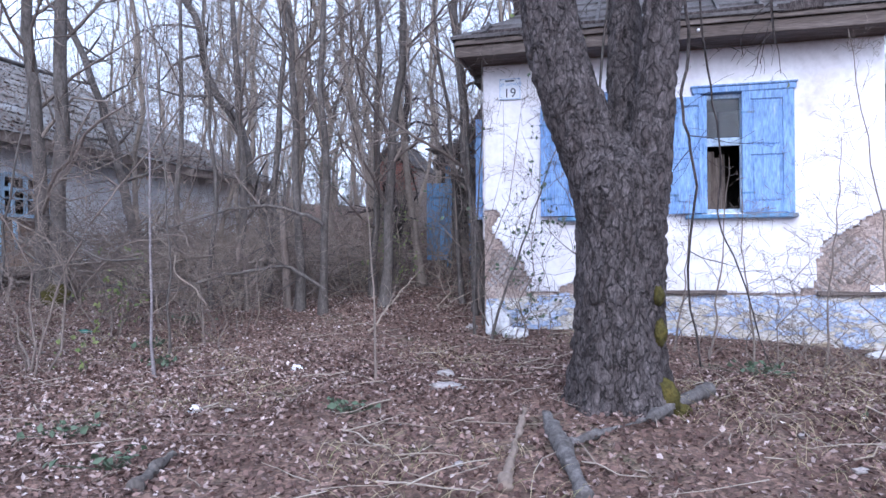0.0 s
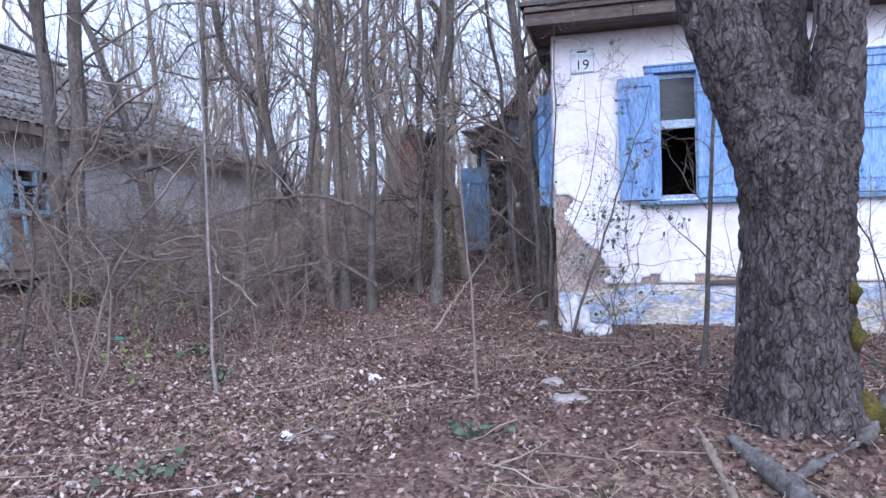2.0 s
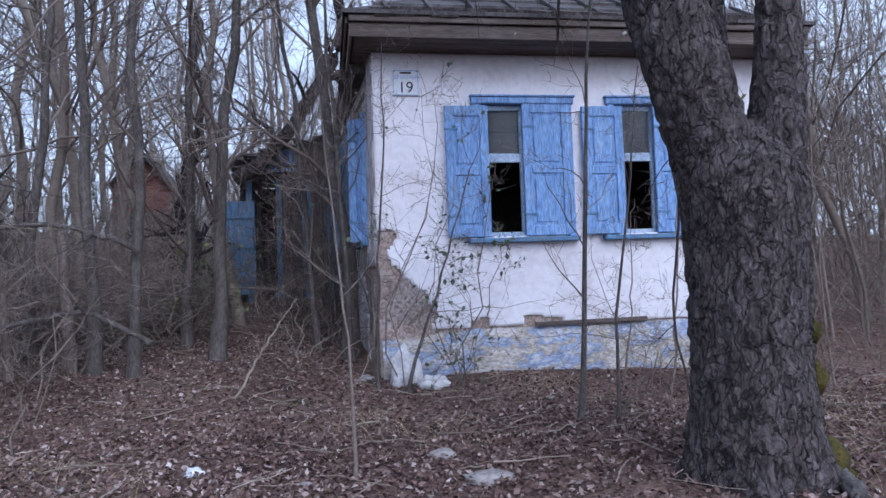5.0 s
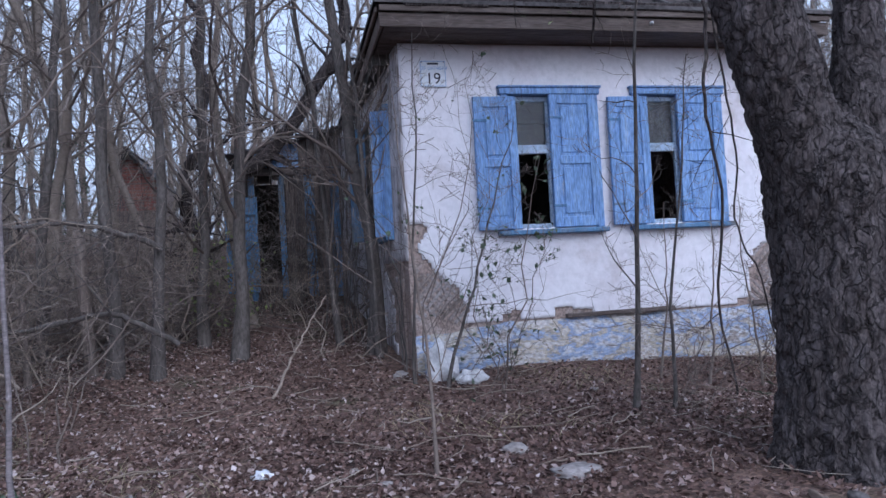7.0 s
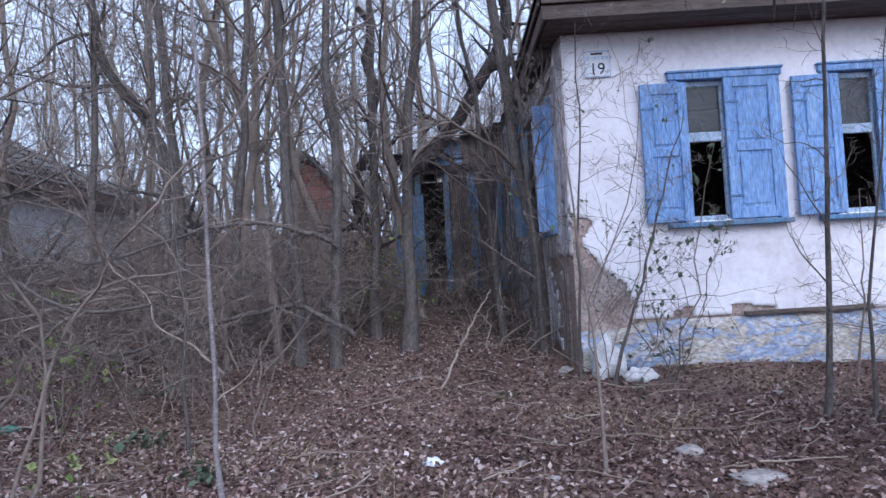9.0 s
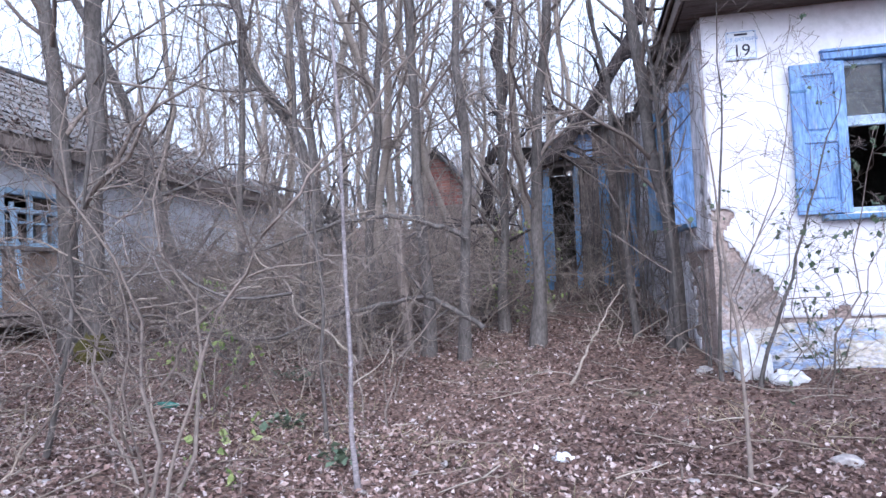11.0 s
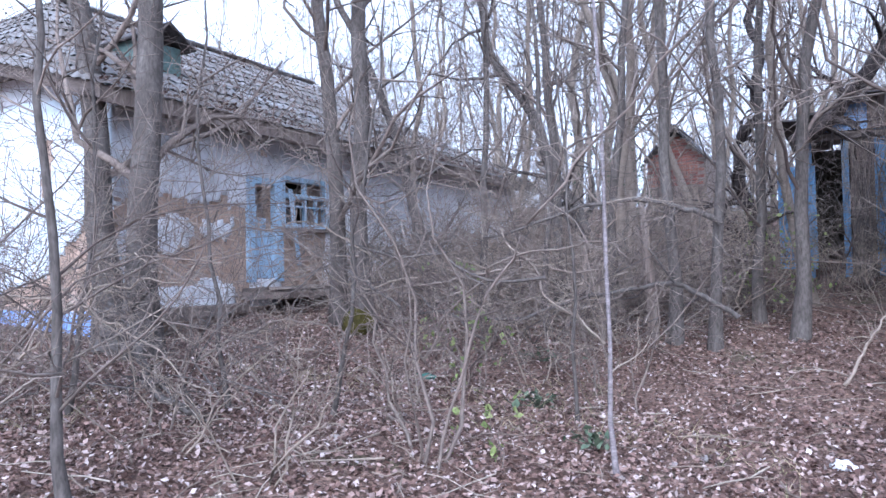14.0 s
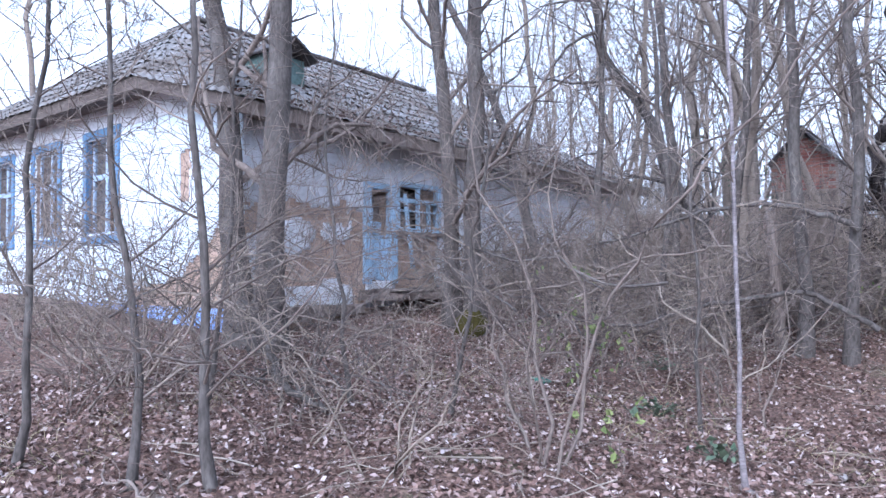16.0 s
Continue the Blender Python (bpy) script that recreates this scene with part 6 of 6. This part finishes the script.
# ---- creepers hanging on the side wall and the shed ----
def build_creepers():
    rng = np.random.default_rng(88)
    for k, (x, y, w, h, n) in enumerate(((-2.05, 9.9, 0.3, 3.3, 6), (-2.15, 10.9, 0.35, 3.4, 8), (-2.3, 12.1, 0.3, 3.4, 9), (-2.6, 12.6, 0.35, 2.6, 13), (-3.0, 12.3, 0.45, 2.3, 12), (-4.3, 12.5, 0.3, 2.4, 16), (-6.2, 17.4, 0.5, 2.2, 16), (-1.98, 8.6, 0.05, 1.6, 3))):
        z = rough_z(x, y)
        top = thing("dead_creeper", x, y, z, "matted dead creeper stems hanging on the wall", "creeper", "dead creepers")
        P = []
        for _ in range(n):
            a, b = rng.normal(0, w), rng.normal(0, w)
            s = np.linspace(0, 1, 9)
            hh = h * rng.uniform(0.6, 1.05)
            q = np.column_stack([x - abs(a) * 0.5 + 0.25 * (1 - s) * rng.normal() * 0.8 + np.cumsum(rng.normal(0, 0.045, 9)), y + b + np.cumsum(rng.normal(0, 0.06, 9)), z - 0.05 + s * hh])
            if x > -2.1:
                q[:, 0] = np.minimum(q[:, 0], HX + SIDE * (q[:, 1] - HY) - 0.05)
            P.append(q)
        P = np.array(P)
        R = rng.uniform(0.003, 0.012, (n, 1)) * np.linspace(1, 0.5, 9)
        P1, R1 = sprout(rng, P, R, 9, 0.1, 0.3, 0.45, 0.75, -0.1, 5, droop=0.5, wander=0.4)
        P2, R2 = sprout(rng, P1, R1, 3, 0.1, 0.5, 0.6, 0.6, 0.0, 3, droop=0.4, wander=0.3)
        for k in range(n):
            finish("stem", array_mesh("stem", *tubes([(P[k:k + 1], R[k:k + 1], 5)])), M_BARK_YOUNG, top, smooth=True)
        tagged(finish("tangle", array_mesh("tangle", *tubes([(P1, np.maximum(R1, 0.002), 3), (P2, np.maximum(R2, 0.0019), 3)])), M_TWIG, top, smooth=True), kind="stuff")


build_creepers()


# ---- heap of dead brushwood in the thicket ----
def build_brush(x, y, seed, n=90, size=1.2, high=0.7):
    rng = np.random.default_rng(seed)
    a = rng.uniform(0, np.pi, n)
    ln = rng.uniform(0.5, 1.6, n) * size
    cx, cy, cz = x + rng.normal(0, 0.4 * size, n), y + rng.normal(0, 0.35 * size, n), rng.uniform(0.03, high, n)
    s = np.linspace(-0.5, 0.5, 5)
    P = np.stack([cx[:, None] + np.cos(a)[:, None] * ln[:, None] * s, cy[:, None] + np.sin(a)[:, None] * ln[:, None] * s, cz[:, None] + rng.normal(0, 0.25, n)[:, None] * ln[:, None] * s], 2)
    P[..., 2] = np.maximum(P[..., 2], 0.02) + np.array([[rough_z(u, v) for u, v, _ in row] for row in P])
    P += rng.normal(size=P.shape) * 0.02
    R = rng.uniform(0.003, 0.010, (n, 1)) * np.linspace(1, 0.5, 5)
    P1, R1 = sprout(rng, P, R, 4, 0.1, 0.35, 0.5, 0.6, 0.05, 4, wander=0.3)
    ob = finish("brushwood", array_mesh("brushwood", *tubes([(P, R, 4), (P1, np.maximum(R1, 0.0016), 3)])), M_TWIG_PALE if seed % 2 else M_TWIG, smooth=True)
    tagged(ob, "tangled heap of dead grey brushwood", "brushwood", "heaps of brushwood", "stuff")


for k, (x, y) in enumerate(((-5.6, 9.9), (-6.6, 9.2), (-4.9, 10.6), (-7.4, 10.6), (-6.2, 11.8), (-8.2, 11.2), (-4.4, 10.9), (-8.9, 9.8))):
    build_brush(x, y, 400 + k)


# ---- thicket of shrubs and the wood behind ----
def build_thicket():
    forms = []
    for k in range(5):
        mats = (M_TWIG_FAR, M_TWIG_PALE, M_TWIG, M_TWIG_FAR, M_TWIG_PALE)
        forms.append(shrub("thicket_shrub", "dense leafless thicket shrub with fine brown twigs", 500 + k, (-30.0 + 3 * k, -30.0), 8, 2.4, 0.011, 0.5, 7, 4, mats[k], "thicket shrubs", crook=0.36, finest=0.0026))
    rng = random.Random(21)
    spots = []
    for _ in range(3000):
        x, y = rng.uniform(-9.6, -2.8), rng.uniform(8.4, 17)
        if inside_house(x - 0.2, y) or (x > -4.2 and y < 11.5) or (x < -8.2 and y < 8.9) or any((x - a) ** 2 + (y - b) ** 2 < 0.55 for a, b in spots):
            continue
        if x > -5.2 and y < 8.6:
            continue
        spots.append((x, y))
        if len(spots) == 30:
            break
    spots += [(rng.uniform(3.5, 7), rng.uniform(3, 7.5)) for _ in range(6)] + [(rng.uniform(3.4, 7.5), rng.uniform(8.0, 16)) for _ in range(16)] + [(-10.6, 5.3), (-11.6, 5.2), (-12.6, 5.0), (-13.6, 5.2), (-9.9, 4.7), (-11.2, 4.2), (-8.6, 4.4)]
    for x, y in spots:
        k = rng.randrange(len(forms))
        place_copy(forms[k], x, y, rng.uniform(0, 360), rng.uniform(0.5, 1.05))
    for f in forms:
        remove_thing(f)


def place_copy(ob, x, y, turn, size):
    c = copy_thing(ob, pose(x, y, rough_z(x, y) - 0.03, 0, 0, turn))
    c.scale = (size, size, size)
    return c


def remove_thing(ob):
    for o in (*ob.children_recursive, ob):
        bpy.data.objects.remove(o)


build_thicket()


def build_wiry_growth():
    """Low crooked shoots, all twists and arches, that fill the edge of the thicket."""
    forms = []
    for k in range(7):
        forms.append(shrub("wiry_shrub", "crooked wiry leafless shoots arching over the leaves", 540 + k, (-30.0 + 3 * k, -34.0), 4 + k % 3, 1.5 + 0.14 * k, 0.0085, 0.75, 6, 4, (M_TWIG_PALE, M_TWIG, M_TWIG_PALE, M_TWIG, M_BARK_YOUNG, M_TWIG_PALE, M_TWIG)[k], "wiry shrubs", droop=0.5, crook=0.6, finest=0.0021, wave=0.8))
    rng = random.Random(45)
    spots = []
    for _ in range(3000):
        x, y = rng.uniform(-9.0, -4.2), rng.uniform(7.4, 11.0)
        if inside_house(x - 0.25, y) or (x < -7.0 and y < 9.0) or (x > -4.9 and y < 9.3) or any((x - a) ** 2 + (y - b) ** 2 < 0.16 for a, b in spots):
            continue
        spots.append((x, y))
        if len(spots) == 34:
            break
    spots += [(-7.9, 4.3), (-7.0, 5.0), (-8.9, 4.2), (-9.6, 4.6), (-11.3, 5.0), (-12.8, 5.2)]
    spots += [(-2.55, 9.2), (-2.7, 10.2), (-2.5, 10.9), (-2.9, 11.4), (-3.3, 11.9), (-4.4, 11.3), (-4.7, 11.9), (-2.4, 9.9)]
    for x, y in spots:
        place_copy(forms[rng.randrange(7)], x, y, rng.uniform(0, 360), rng.uniform(0.6, 1.2))
    for x, y, size in ((0.55, 7.5, 0.7), (1.05, 7.2, 0.85), (1.5, 7.6, 0.75), (2.1, 7.3, 0.9), (2.7, 7.0, 0.8), (-0.5, 6.2, 0.55), (1.3, 6.6, 0.6)):
        place_copy(forms[(1, 3, 6)[rng.randrange(3)]], x, y, rng.uniform(0, 360), size)
    for f in forms:
        remove_thing(f)


build_wiry_growth()


def build_wood():
    forms = [bare_tree("woodland_tree", "tall leafless woodland tree with a thin grey trunk", 600 + k, (-40.0 + 5 * k, -60.0), (random.uniform(-0.15, 0.15), random.uniform(-0.15, 0.15)), 10.0, 0.042 + 0.008 * k, 18, 6, 4, 0.12, 0.55, 0.3, M_TWIG_FAR, M_TWIG_FAR, wander=0.16, group="woodland trees", limb_len=0.34, sides=7, finest=0.0036, thin=0.34) for k in range(6)]
    rng = random.Random(33)
    spots = []
    for _ in range(6000):
        y = 11 + 38 * rng.random() ** 1.4
        x = rng.uniform(-9.2 - (y - 11) * 1.15, -2.6 + (y - 11) * 0.75)
        if inside_house(x, y) and y < 17.6 or (-4.9 < x < -2 and 11.2 < y < 16.5) or (x < -9 and y < 18) or (-7.2 < x < -5.3 and 17.3 < y < 20.2) or (x > -3 and y < 16):
            continue
        if any((x - a) ** 2 + (y - b) ** 2 < (0.8 + 0.02 * y) ** 2 for a, b in spots):
            continue
        spots.append((x, y))
        if len(spots) == 76:
            break
    spots += [(-5.8, 15.6), (-6.5, 16.4), (-5.35, 14.4), (-6.9, 14.6), (7.5, 6.5), (6.6, 3.8), (8.5, 9.5), (5.2, 5.6), (9.5, 4.0), (3.9, 11.5), (4.6, 14.0), (5.6, 11.0), (6.4, 16.5), (4.2, 18.0), (7.6, 13.0), (9.2, 17.0), (5.5, 20.5), (11.0, 12.0), (12.5, 19.0), (8.0, 23.0), (-20.5, 4.5), (-17.0, 3.6), (-22, 9), (-24, 14), (-21, 18), (-16, 20), (-12, 19.5), (-9, -7), (-2, -9), (5, -8), (-15, -5)]
    for x, y in spots:
        place_copy(forms[rng.randrange(6)], x, y, rng.uniform(0, 360), rng.uniform(0.85, 1.45))
    for f in forms:
        remove_thing(f)


build_wood()


def build_far_wood():
    rng = np.random.default_rng(55)

    def belt(name, label, n, near, far, low, high, thick, limbs, twigs, finest, a0=-95, a1=75):
        ang = rng.uniform(radians(a0), radians(a1), n)
        dist = rng.uniform(near, far, n)
        x, y = dist * np.sin(ang) - 2.0, dist * np.cos(ang)
        ok = np.array([not inside_house(u, v) and not (u < -8.5 and v < 18.5) and not (-2.5 < u < 3.6 and v < 18) and not (-7.8 < u < -5 and 15.5 < v < 20.5) for u, v in zip(x, y)])
        x, y = x[ok], y[ok]
        n = len(x)
        h = rng.uniform(low, high, n)
        s = np.linspace(0, 1, 5)
        lean = rng.normal(0, 0.14, (n, 2))
        z0 = np.array([ground_z(u, v) for u, v in zip(x, y)])
        P = np.stack([x[:, None] + lean[:, :1] * h[:, None] * s, y[:, None] + lean[:, 1:] * h[:, None] * s, z0[:, None] - 0.2 + h[:, None] * s], 2)
        P[:, 1:, :2] += rng.normal(0, 0.02, (n, 4, 2)) * h[:, None, None]
        R = rng.uniform(0.5, 1.2, (n, 1)) * thick * np.linspace(1, 0.25, 5)
        P1, R1 = sprout(rng, P, R, limbs, 0.08, 0.34, 0.45, 0.55, 0.25, 4, wander=0.25)
        P2, R2 = sprout(rng, P1, R1, twigs, 0.1, 0.55, 0.6, 0.55, 0.1, 3, wander=0.3)
        ob = finish(name, array_mesh(name, *tubes([(P, R, 4), (P1, np.maximum(R1, finest), 3), (P2, np.maximum(R2, finest), 3)])), M_TWIG_FAR)
        tagged(ob, label, "woodland", kind="stuff")

    belt("far_wood", "far belt of leafless grey-brown woodland", 240, 48, 90, 9, 15, 0.13, 11, 5, 0.017)
    belt("mid_wood", "leafless grey-brown woodland crowded behind the houses", 130, 24, 47, 7, 12, 0.06, 11, 5, 0.008, -60, 55)
    belt("undergrowth", "hazy belt of leafless grey-brown undergrowth", 520, 17, 46, 2.0, 5.5, 0.024, 7, 4, 0.007, -70, 55)
    belt("undergrowth", "dim tangle of leafless undergrowth beside the white house", 260, 11, 34, 2.5, 8.0, 0.030, 9, 5, 0.006, 22, 62)


build_far_wood()
